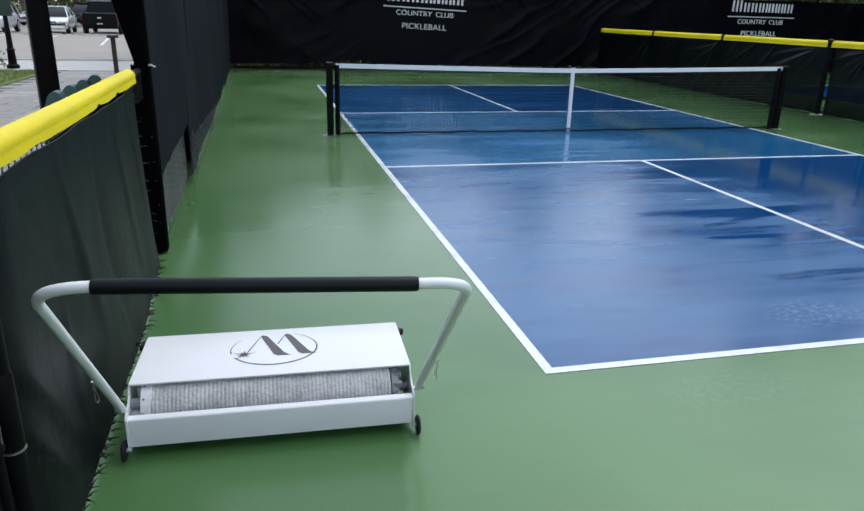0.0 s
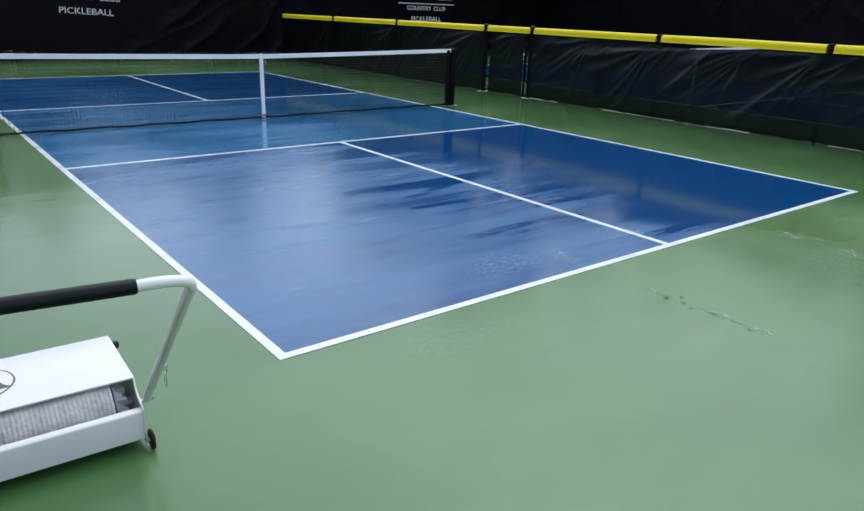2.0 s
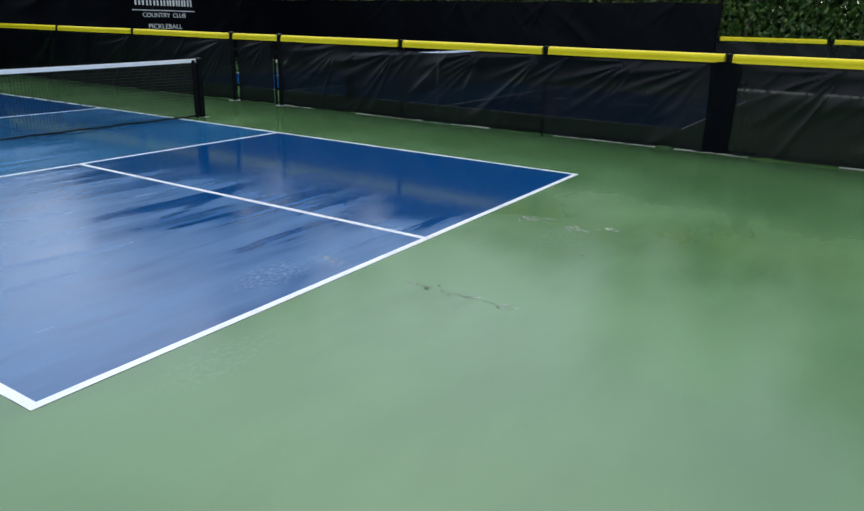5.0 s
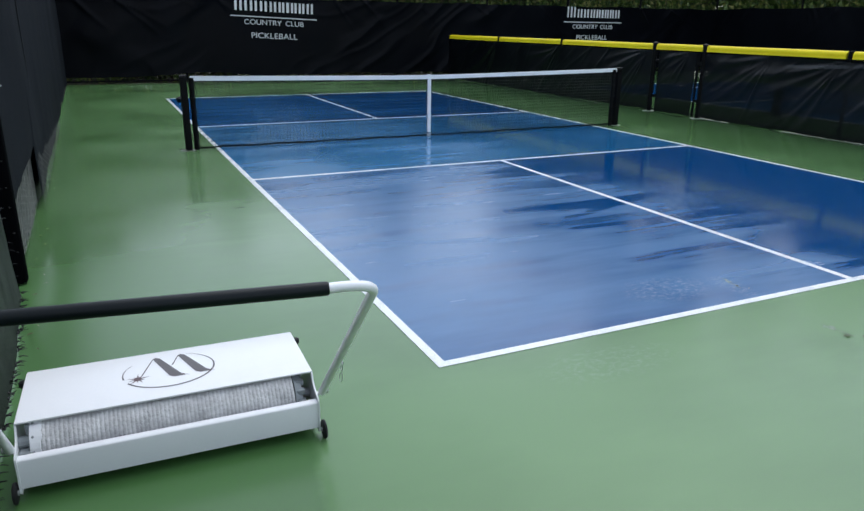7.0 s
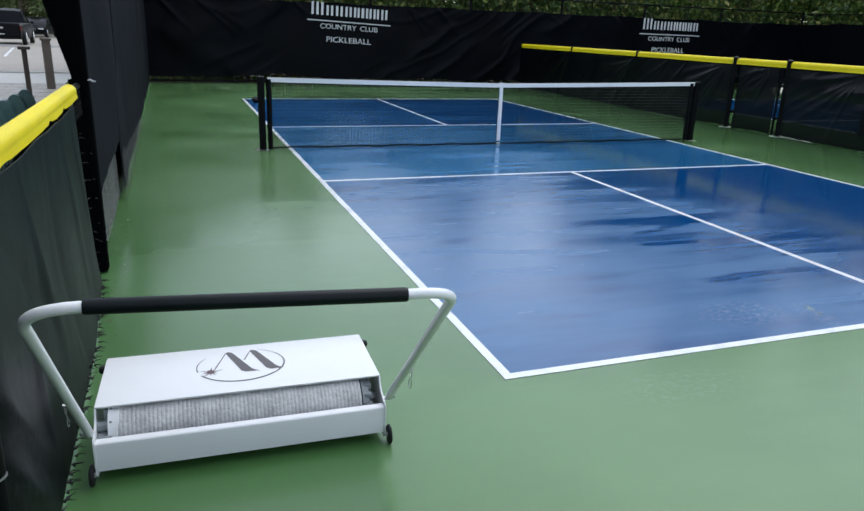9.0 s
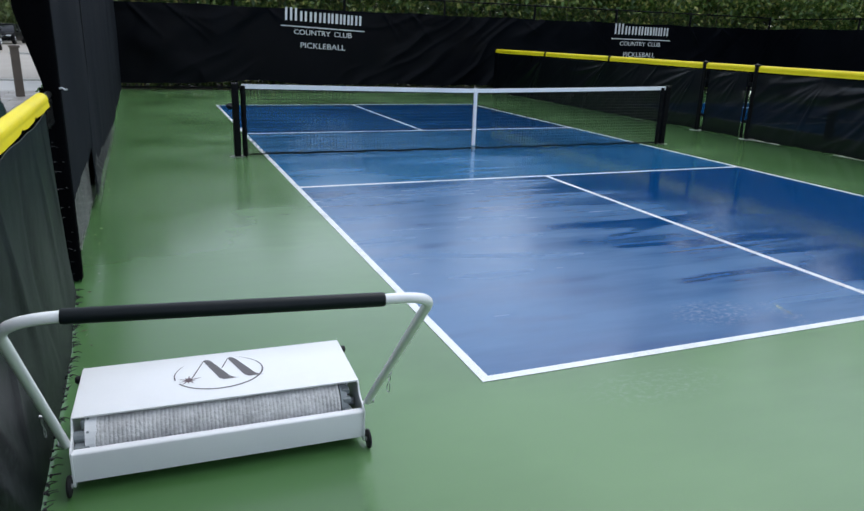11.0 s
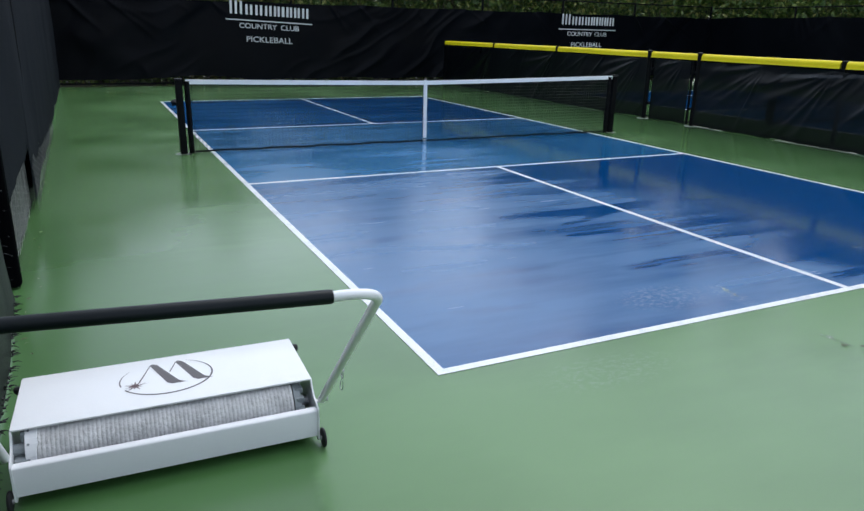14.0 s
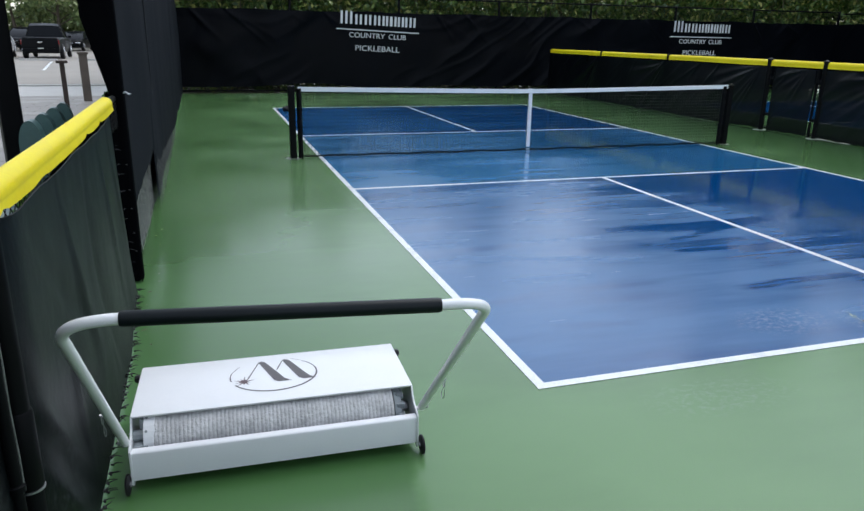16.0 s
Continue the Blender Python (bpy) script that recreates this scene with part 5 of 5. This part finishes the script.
def hedge(name, p0, p1, depth, z0, z1, n, size, mat, label, seed, stems=0, loose=0.20):
    """A clipped screen of shrubs: bare stems below, clumps of leaves through its depth, an uneven top."""
    rnd = random.Random(seed)
    p0, p1 = Vector(p0), Vector(p1)
    d = p1 - p0
    nrm = Vector((-d.y, d.x, 0)).normalized()
    ob = thing(name, Matrix.Identity(4), label, "hedge")
    centres = []
    for _ in range(n):
        f, g = rnd.random(), rnd.random()
        p = p0 + d * f + nrm * depth * (g - 0.5)
        hi = z1 * (0.86 + 0.28 * noise.noise(Vector((f * d.length * 0.22, seed, 0))) + 0.10 * noise.noise(Vector((f * d.length * 0.9, seed, 5))))
        centres.append((p.x, p.y, z0 + (hi - z0) * rnd.random() ** 0.85))
    quads = leaf_cloud([], centres, 14, loose, size, rnd)
    c = new("leaves", leaf_object("leaves", quads, mat))
    c.parent = ob
    tagged(c, kind="stuff")
    bm = bmesh.new()
    for _ in range(stems):
        f = rnd.random()
        p = p0 + d * f + nrm * depth * rnd.uniform(-0.5, 0.1)
        h = z1 * rnd.uniform(0.6, 0.9)
        lean = Vector((rnd.uniform(-0.35, 0.35), rnd.uniform(-0.3, 0.3), 0))
        k = rnd.uniform(0.010, 0.022)
        sweep(bm, [Vector((p.x, p.y, -0.04)), Vector((p.x, p.y, 0)) + lean * 0.4 + Vector((0, 0, h * 0.45)), Vector((p.x, p.y, h)) + lean], [k, k * 0.8, k * 0.35], 5)
    if stems:
        tagged(part("stem_thicket", bm, "bark", ob, "thin pale woody stems"), kind="stuff")
    return ob


def tree(x, y, h, crown, seed, clumps=90, leaf=0.22, per=34, trunk=0.13, name="tree", label="broad-leaved tree with an open uneven crown", low=0.35, mat="leaf_tree"):
    rnd = random.Random(seed)
    ob = thing(name, pose(x, y, 0), label, "tree")
    bm = bmesh.new()
    lean = Vector((rnd.uniform(-0.5, 0.5), rnd.uniform(-0.5, 0.5), 0))
    spine = [Vector((0, 0, -0.05)), Vector((0, 0, h * 0.2)) + lean * 0.2, Vector((0, 0, h * 0.5)) + lean * 0.6, Vector((0, 0, h * 0.86)) + lean]
    sweep(bm, spine, [trunk * 1.25, trunk, trunk * 0.6, trunk * 0.15], 9)
    tips = []
    for k in range(11):
        f = rnd.uniform(low * 0.8, 0.8)
        base = Vector((0, 0, h * f)) + lean * f
        t = k * 2.4 + rnd.uniform(-0.4, 0.4)
        reach = crown * rnd.uniform(0.55, 1.0) * (1.15 - abs(f - 0.5))
        tip = base + Vector((math.cos(t) * reach, math.sin(t) * reach, h * rnd.uniform(0.08, 0.22)))
        mid_p = base.lerp(tip, 0.5) + Vector((0, 0, -0.05 * h * rnd.random()))
        sweep(bm, [base, mid_p, tip], [trunk * 0.38, trunk * 0.22, trunk * 0.06], 6)
        tips += [(base, mid_p, tip)]
    part("trunk", bm, "bark", ob, "grey-brown trunk and limbs", True)
    centres = []
    for _ in range(clumps):
        b0, m0, t0 = rnd.choice(tips)
        p = m0.lerp(t0, rnd.uniform(0.1, 1.15)) + Vector((rnd.gauss(0, 0.20), rnd.gauss(0, 0.20), rnd.gauss(0.1, 0.25))) * crown * 0.5
        centres.append(p)
    c = new("crown", leaf_object("crown", leaf_cloud([], centres, per, crown * 0.11, leaf, rnd), mat))
    c.parent = ob
    tagged(c, "crown of many small green leaves")
    return ob


hedge("hedge", (-3.2, 19.35, 0), (20.6, 19.35, 0), 1.8, 0.05, 4.4, 9000, 0.18, "leaf", "tall loose hedge of yellow-green leaves behind the banner fence", 1, 260)
# added screen, out of view: blocks sky from the court's reflections
hedge("hedge", (14.5, 20.6, 0), (22.6, 20.6, 0), 1.4, 1.0, 7.0, 4200, 0.22, "leaf_tree", "added dark green shrub screen that keeps sky out of court reflections", 4, 40)
hedge("hedge", (21.6, 18.8, 0), (21.6, 1.4, 0), 1.8, 0.3, 3.9, 6400, 0.18, "leaf", "tall loose hedge of yellow-green leaves behind the banner fence", 2, 120)
hedge("hedge", (21.3, 1.7, 0), (21.3, -13, 0), 1.6, 0.5, 5.0, 8000, 0.17, "leaf_dark", "dense dark green clipped hedge behind the low fence", 3, 40)
# mostly unseen trees, placed and sized for their reflections in the wet court
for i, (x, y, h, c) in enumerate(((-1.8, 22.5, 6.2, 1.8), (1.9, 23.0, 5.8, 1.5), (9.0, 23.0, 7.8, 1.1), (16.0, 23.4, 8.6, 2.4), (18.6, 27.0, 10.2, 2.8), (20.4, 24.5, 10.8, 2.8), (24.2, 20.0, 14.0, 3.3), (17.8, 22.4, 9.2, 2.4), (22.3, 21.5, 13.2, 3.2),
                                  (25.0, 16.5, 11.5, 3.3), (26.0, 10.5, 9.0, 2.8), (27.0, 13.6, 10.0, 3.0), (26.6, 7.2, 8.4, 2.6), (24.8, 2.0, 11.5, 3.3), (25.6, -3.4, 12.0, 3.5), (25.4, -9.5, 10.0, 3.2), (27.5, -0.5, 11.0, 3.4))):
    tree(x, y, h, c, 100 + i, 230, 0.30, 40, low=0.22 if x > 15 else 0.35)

# second added screen, fills bright gaps in the mirrored tree line
hedge("hedge", (23.4, 19.5, 0), (23.4, 4.0, 0), 1.4, 1.0, 8.0, 6000, 0.24, "leaf_tree", "added dark green shrub screen that keeps sky out of court reflections", 6, 30)
tree(20.75, 1.15, 6.5, 1.6, 141, 60, 0.26, 34, 0.10)
# shrubs added dense and high enough to darken the tear and its reflection
hedge("shrub_row", (-2.40, 2.3, 0), (-2.44, 9.5, 0), 0.34, -0.03, 0.82, 8000, 0.055, "leaf_dark", "low dark green shrubs outside the tall fence, raised to block light at the tear", 17, 0, 0.03)

# ---- outside: walkway, lawn, car park ----
slab("verge", -2.17, -6.0, -1.97, 17.6, -0.012, "moss", "mossy soil strip with thin grass outside the fence", "verge", 0.02)
slab("pavement", -6.2, -6.0, -2.17, 17.1, -0.012, "joint", "sand-jointed paver walkway beside the fence", "pavement", 0.02)
slab("lawn", -14.0, 4.0, -6.27, 17.1, -0.006, "grass", "short green lawn beside the walkway", "lawn", 0.03)
slab("apron", -14.0, 17.1, -2.75, 20.55, 0.004, "kerb", "pale concrete apron between the walkway and the car park", "pavement", 0.04)
slab("road", -60.0, 20.7, 2.5, 95.0, 0.0, "asphalt", "pale worn asphalt car park", "road", 0.03)
for x0, x1, y0, y1 in ((-14.0, -2.4, 20.55, 20.7),):
    slab("kerb", x0, y0, x1, y1, 0.05, "kerb", "pale concrete kerb", "kerb", 0.09)
rnd = random.Random(8)
quads = []
for _ in range(9000):
    x, y = rnd.uniform(-10, -6.35), rnd.uniform(11, 17.05)
    s, t = rnd.uniform(0.02, 0.05), rnd.uniform(0, math.tau)
    c, q = math.cos(t) * 0.008, math.sin(t) * 0.008
    l1, l2 = rnd.uniform(-0.02, 0.02), rnd.uniform(-0.02, 0.02)
    quads.append(([(x - c, y - q, -0.006), (x + c, y + q, -0.006), (x + c * 0.4 + l1, y + q * 0.4 + l2, s), (x - c * 0.4 + l1, y - q * 0.4 + l2, s)],))
tagged(new("grass", leaf_object("grass", quads, "blade")), "short green lawn grass blades", "grass", kind="stuff")

for x, y0, y1 in ((-14.0, 35.5, 41.5), (-11.2, 34.0, 40.3), (-8.2, 30.0, 39.0), (-5.6, 35.5, 41.5), (-16.8, 35.5, 41.5)):
    bm = bmesh.new()
    box(bm, (0, 0, 0), (0.11, y1 - y0, 0.004), pose(x, (y0 + y1) / 2, 0.003, 0, 0, 8))
    solid("parking_line", bm, "line", "faded white parking bay line", "parking line", kind="structure")
for x in (-15.2, -12.4, -9.7, -6.9):
    bm = bmesh.new()
    prism(bm, [(-0.08, 0), (-0.06, 0.10), (0.06, 0.10), (0.08, 0)], x - 0.9, x + 0.9, "x")
    bmesh.ops.translate(bm, vec=(0, 40.4, 0.0), verts=bm.verts)
    solid("wheel_stop", bm, "kerb", "pale concrete wheel stop in the car park", "wheel stop", "wheel stops")


def car(m, length, width, height, paint, label, style="suv"):
    """A parked car by stations along its length: lower body, glasshouse, roof, wheels, lamps."""
    ob = thing({"pickup": "pickup_truck", "suv": "suv", "sedan": "car"}[style], m, label, "car")
    L, W, H = length, width, height
    if style == "pickup":
        belt = [(-0.5, 0.56), (-0.49, 0.60), (-0.10, 0.61), (0.12, 0.60), (0.25, 0.58), (0.44, 0.55), (0.49, 0.48), (0.5, 0.34)]
        glass = [(-0.13, 0.60, 0.60), (-0.10, 0.60, 0.93), (-0.02, 0.6, 1.0), (0.10, 0.6, 0.99), (0.23, 0.58, 0.60)]
    elif style == "suv":
        belt = [(-0.5, 0.40), (-0.485, 0.60), (-0.3, 0.62), (0.0, 0.61), (0.22, 0.58), (0.42, 0.53), (0.485, 0.44), (0.5, 0.32)]
        glass = [(-0.49, 0.60, 0.62), (-0.44, 0.61, 0.94), (-0.25, 0.61, 1.0), (0.05, 0.6, 0.97), (0.25, 0.57, 0.59)]
    else:
        belt = [(-0.5, 0.42), (-0.48, 0.62), (-0.3, 0.64), (0.0, 0.62), (0.22, 0.60), (0.42, 0.54), (0.485, 0.44), (0.5, 0.30)]
        glass = [(-0.42, 0.62, 0.64), (-0.26, 0.62, 0.94), (-0.08, 0.62, 1.0), (0.06, 0.61, 0.97), (0.25, 0.59, 0.61)]
    bm = bmesh.new()
    rings = []
    for f, b in belt:
        tuck = 0.90 if abs(f) > 0.48 else 1.0
        w, z0 = W / 2 * tuck, H * 0.17
        sec = [(-w * 0.93, z0), (-w, H * 0.30), (-w, H * (b - 0.07)), (-w * 0.93, H * b), (w * 0.93, H * b), (w, H * (b - 0.07)), (w, H * 0.30), (w * 0.93, z0)]
        rings.append([bm.verts.new((x, f * L, z)) for x, z in sec])
    for r0, r1 in zip(rings, rings[1:]):
        for k in range(8):
            bm.faces.new((r0[k], r0[(k + 1) % 8], r1[(k + 1) % 8], r1[k]))
    bm.faces.new(rings[0][::-1])
    bm.faces.new(rings[-1])
    bmesh.ops.recalc_face_normals(bm, faces=bm.faces)
    bmesh.ops.bevel(bm, geom=[ed for ed in bm.edges], offset=0.02, segments=1, affect="EDGES")
    body = part("body", bm, paint, ob, smooth=True)
    bm = bmesh.new()
    rings = []
    for f, b, t in glass:
        wb, wt = W / 2 * 0.93, W / 2 * (0.93 - 0.22 * (t - b) / 0.4)
        rings.append([bm.verts.new(p) for p in ((-wb, f * L, H * (b - 0.015)), (-wt, f * L, H * (t - 0.02)), (wt, f * L, H * (t - 0.02)), (wb, f * L, H * (b - 0.015)))])
    for r0, r1 in zip(rings, rings[1:]):
        for k in range(3):
            bm.faces.new((r0[k], r0[k + 1], r1[k + 1], r1[k]))
    bmesh.ops.recalc_face_normals(bm, faces=bm.faces)
    part("glasshouse", bm, "glass", ob, "dark tinted windows", True)
    bm = bmesh.new()
    rf = [g for g in glass if g[2] > 0.9]
    prev = None
    for f, b, t in rf:
        wt = W / 2 * (0.94 - 0.22 * (t - b) / 0.4)
        cur = [bm.verts.new((k * wt, f * L, H * t - 0.03 * abs(k) ** 3)) for k in (-1, -0.6, 0, 0.6, 1)] + [bm.verts.new((k * wt, f * L, H * t - 0.06)) for k in (1, -1)]
        if prev:
            for k in range(7):
                bm.faces.new((prev[k], prev[(k + 1) % 7], cur[(k + 1) % 7], cur[k]))
        else:
            bm.faces.new(cur)
        prev = cur
    bm.faces.new(prev[::-1])
    for s in (-1, 1):
        for (fa, ba, ta), (fb, bb, tb) in ((glass[0], glass[1]), (glass[-1], glass[-2]), (glass[2], (glass[2][0] - 0.005, glass[2][1], glass[2][1]))):
            wb, wt = W / 2 * 0.935, W / 2 * (0.935 - 0.22 * (max(ta, tb) - bb) / 0.4)
            lo, hi = (fa, ba) if ta < tb else (fb, bb), (fb, tb) if ta < tb else (fa, ta)
            sweep(bm, ((s * wb, lo[0] * L, H * (lo[1] - 0.01)), (s * wt, hi[0] * L, H * (hi[1] - 0.02))), 0.035, 5)
    bmesh.ops.recalc_face_normals(bm, faces=bm.faces)
    part("roof", bm, paint, ob, smooth=True)
    R = 0.40 if style == "pickup" else 0.35
    for s in (-1, 1):
        for f in (-0.30, 0.31):
            bm = bmesh.new()
            lathe(bm, [(0, R * 0.6), (0.01, R * 0.93), (0.05, R), (0.18, R), (0.22, R * 0.93), (0.23, R * 0.6)], (s * (W / 2 - 0.20), f * L, R), (s, 0, 0), 20)
            w = part("wheel", bm, "rubber", ob, "black tyre", True)
            bm = bmesh.new()
            lathe(bm, [(0, R * 0.62), (0.03, R * 0.60), (0.035, R * 0.2), (0.05, R * 0.12)], (s * (W / 2 + 0.02), f * L, R), (s, 0, 0), 16)
            part("rim", bm, "chrome", w, "alloy rim")
        bm = bmesh.new()
        box(bm, (s * (W / 2 + 0.09), 0.20 * L, H * 0.62), (0.17, 0.10, 0.13), bevel=0.03)
        part("mirror", bm, paint, ob)
        bm = bmesh.new()
        box(bm, (s * W * 0.37, 0.487 * L, H * 0.42), (W * 0.20, 0.09, 0.10), bevel=0.03)
        part("headlamp", bm, "lamp_clear", ob, "clear headlamp")
        bm = bmesh.new()
        box(bm, (s * W * 0.43, -0.494 * L, H * (0.50 if style != "pickup" else 0.47)), (W * 0.08, 0.05, 0.26 if style == "pickup" else 0.16), bevel=0.02)
        part("tail_lamp", bm, "tail_red", ob, "red tail lamp")
    bm = bmesh.new()
    box(bm, (0, 0.496 * L, H * 0.40), (W * 0.42, 0.05, 0.16), bevel=0.02)
    grille = part("grille", bm, "glass", ob, "dark grille with chrome bars")
    bm = bmesh.new()
    for z in (0.37, 0.40, 0.43):
        box(bm, (0, 0.502 * L, H * z), (W * 0.40, 0.05, 0.018), bevel=0.005)
    part("bar", bm, "chrome", grille)
    for s in (-1, 1):
        bm = bmesh.new()
        box(bm, (0, s * 0.497 * L, H * 0.25), (W * 0.88, 0.12, H * 0.10), bevel=0.03)
        part("bumper", bm, "chrome" if style == "pickup" and s > 0 else paint, ob)
    bm = bmesh.new()
    box(bm, (0, -0.505 * L, H * (0.28 if style == "pickup" else 0.42)), (0.30, 0.02, 0.15), bevel=0.004)
    part("plate", bm, "plate", ob, "pale number plate")
    if style == "pickup":
        bm = bmesh.new()
        box(bm, (0, -0.503 * L, H * 0.47), (0.24, 0.02, 0.09), bevel=0.02)
        part("badge", bm, "chrome", ob, "plain oval chrome badge")
        bm = bmesh.new()
        for z in (0.35, 0.55):
            box(bm, (0, -0.501 * L, H * z), (W * 0.78, 0.012, 0.02))
        part("tailgate_trim", bm, "glass", ob)
    return ob


car(pose(-9.95, 44.7, 0, 0, 0, 3), 5.6, 2.02, 1.92, "car_black", "black pickup truck parked tail-out in the car park", "pickup")
car(pose(-12.7, 44.3, 0, 0, 0, 186), 4.75, 1.86, 1.50, "car_white", "white saloon car parked nose-out in the car park", "sedan")
car(pose(-15.7, 43.6, 0, 0, 0, 184), 4.7, 1.88, 1.70, "car_silver", "silver-white sport utility car parked in the car park", "suv")
car(pose(-14.2, 60.0, 0, 0, 0, 172), 4.8, 1.9, 1.75, "car_black", "black sport utility car in the farther parking row", "suv")
car(pose(-11.0, 62.0, 0, 0, 0, 175), 4.7, 1.85, 1.5, "car_black", "black car in the farther parking row", "sedan")
car(pose(-8.2, 60.0, 0, 0, 0, 20), 4.7, 1.85, 1.5, "car_white", "white car in the farther parking row", "sedan")
car(pose(-17.6, 61.0, 0, 0, 0, 170), 4.7, 1.85, 1.5, "car_silver", "silver car in the farther parking row", "sedan")
car(pose(-22.0, 59.0, 0, 0, 0, 172), 4.8, 1.9, 1.72, "car_white", "white sport utility car in the farther parking row", "suv")
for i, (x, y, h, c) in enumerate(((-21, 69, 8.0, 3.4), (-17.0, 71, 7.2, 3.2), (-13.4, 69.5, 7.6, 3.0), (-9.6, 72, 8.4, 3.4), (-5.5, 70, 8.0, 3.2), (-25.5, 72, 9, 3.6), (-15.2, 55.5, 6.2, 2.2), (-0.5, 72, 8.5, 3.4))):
    tree(x, y, h, c, 200 + i, 90, 0.45, 30, 0.16, low=0.28, mat="leaf_far_lit")
hedge("hedge", (-34, 76, 0), (8, 76, 0), 2.5, 0.2, 4.6, 1500, 0.5, "leaf_far_lit", "distant green shrubs behind the car park", 9)

# street sign on an ornate post, with a low shrub
sign = thing("street_sign", pose(-7.27, 17.6, 0), "dark green sign panel on a fluted black post", "sign")
bm = bmesh.new()
lathe(bm, [(-0.03, 0.15), (0.08, 0.15), (0.12, 0.10), (0.42, 0.085), (0.46, 0.11), (0.50, 0.07), (1.30, 0.05), (1.75, 0.045)], (0, 0, 0), (0, 0, 1), 14)
part("post", bm, "black", sign, "ornate black post", True)
bm = bmesh.new()
box(bm, (-0.12, -0.07, 1.46), (0.62, 0.03, 0.40), bevel=0.006)
panel = part("panel", bm, "sign_green", sign, "dark green sign panel")
shrub = thing("shrub", Matrix.Identity(4), "low rounded green shrub at the edge of the lawn", "shrub")
rnd = random.Random(21)
quads = leaf_cloud([], [(-7.95 + rnd.gauss(0, 0.22), 17.3 + rnd.gauss(0, 0.22), 0.1 + 0.45 * rnd.random()) for _ in range(50)], 22, 0.09, 0.09, rnd)
c = new("leaves", leaf_object("leaves", quads, "leaf"))
c.parent = shrub

# tall square pole behind the low fence
bm = bmesh.new()
box(bm, (0, 0, 2.4), (0.15, 0.15, 4.84), bevel=0.012)
pole = thing("pole", pose(-2.835, 3.55, 0, 0, 0, 20), "tall square black pole behind the fence", "pole")
part("shaft", bm, "black", pole)
bm = bmesh.new()
box(bm, (0, 0, 0.0), (0.34, 0.34, 0.03), bevel=0.005)
part("base_plate", bm, "black", pole)


def timber_post(x, y, h, w, mat, label, capw):
    ob = thing("timber_post", pose(x, y, 0, 0, 0, 12), label, "post")
    bm = bmesh.new()
    box(bm, (0, 0, h / 2 - 0.02), (w, w, h + 0.04), bevel=0.01)
    part("shaft", bm, mat, ob)
    bm = bmesh.new()
    box(bm, (0, 0, h + 0.015), (capw, capw, 0.05), bevel=0.01)
    part("cap", bm, mat, ob)


timber_post(-3.94, 12.55, 0.98, 0.085, "wood", "brown wooden post with a flat cap", 0.20)
timber_post(-4.0, 15.6, 1.06, 0.17, "stone", "brown-grey square post with a flat cap", 0.22)


def garden_chair(m):
    ob = thing("plastic_chair", m, "dark teal plastic chair with a rounded back", "chair", "chairs behind the fence")
    bm = bmesh.new()
    prism(bm, [(-0.02, 0.40), (0.08, 0.40)] + [(0.03 + 0.060 * math.cos(math.pi * k / 14), 0.96 + 0.14 * math.sin(math.pi * k / 14)) for k in range(15)], -0.05, 0.05, "x")
    part("backrest", bm, "teal", ob, smooth=True)
    bm = bmesh.new()
    box(bm, (0, 0.24, 0.42), (0.34, 0.42, 0.03), bevel=0.012)
    part("seat", bm, "teal", ob)
    for x, y in ((-0.14, 0.05), (0.14, 0.05), (-0.14, 0.42), (0.14, 0.42)):
        bm = bmesh.new()
        sweep(bm, ((x, y, 0.42), (x * 1.1, y, -0.037)), [0.022, 0.016], 8)
        part("leg", bm, "teal", ob)
    return ob


first = garden_chair(pose(-2.28, 1.69, 0, 0, 0, 90))
for k in range(1, 4):
    copy_thing(first, pose(-2.28 - 0.005 * k, 1.69 + 0.355 * k, 0, 0, 0, 90 + 2 * k))

# pavers of the walkway
def paver_mesh(w, l, mat):
    bm = bmesh.new()
    box(bm, (0, 0, 0), (w, l, 0.03), bevel=0.004)
    return finish("paver", bm, mat)


PAVERS = [paver_mesh(0.585, 0.285, "paver"), paver_mesh(0.585, 0.285, "paver_pale")]
walkway = bpy.data.objects["pavement"]
rnd = random.Random(31)
for j in range(44):
    for i in range(7):
        x = -5.88 + i * 0.6 + (0.3 if j % 2 else 0)
        y = 4.0 + j * 0.3
        if x > -2.5 or x < -5.9:
            continue
        ob = new("paver", PAVERS[1 if rnd.random() < 0.22 else 0])
        ob.parent = walkway
        ob.matrix_basis = pose(x, y, -0.012 + rnd.uniform(-0.001, 0.002), rnd.uniform(-0.3, 0.3), rnd.uniform(-0.3, 0.3), 0)
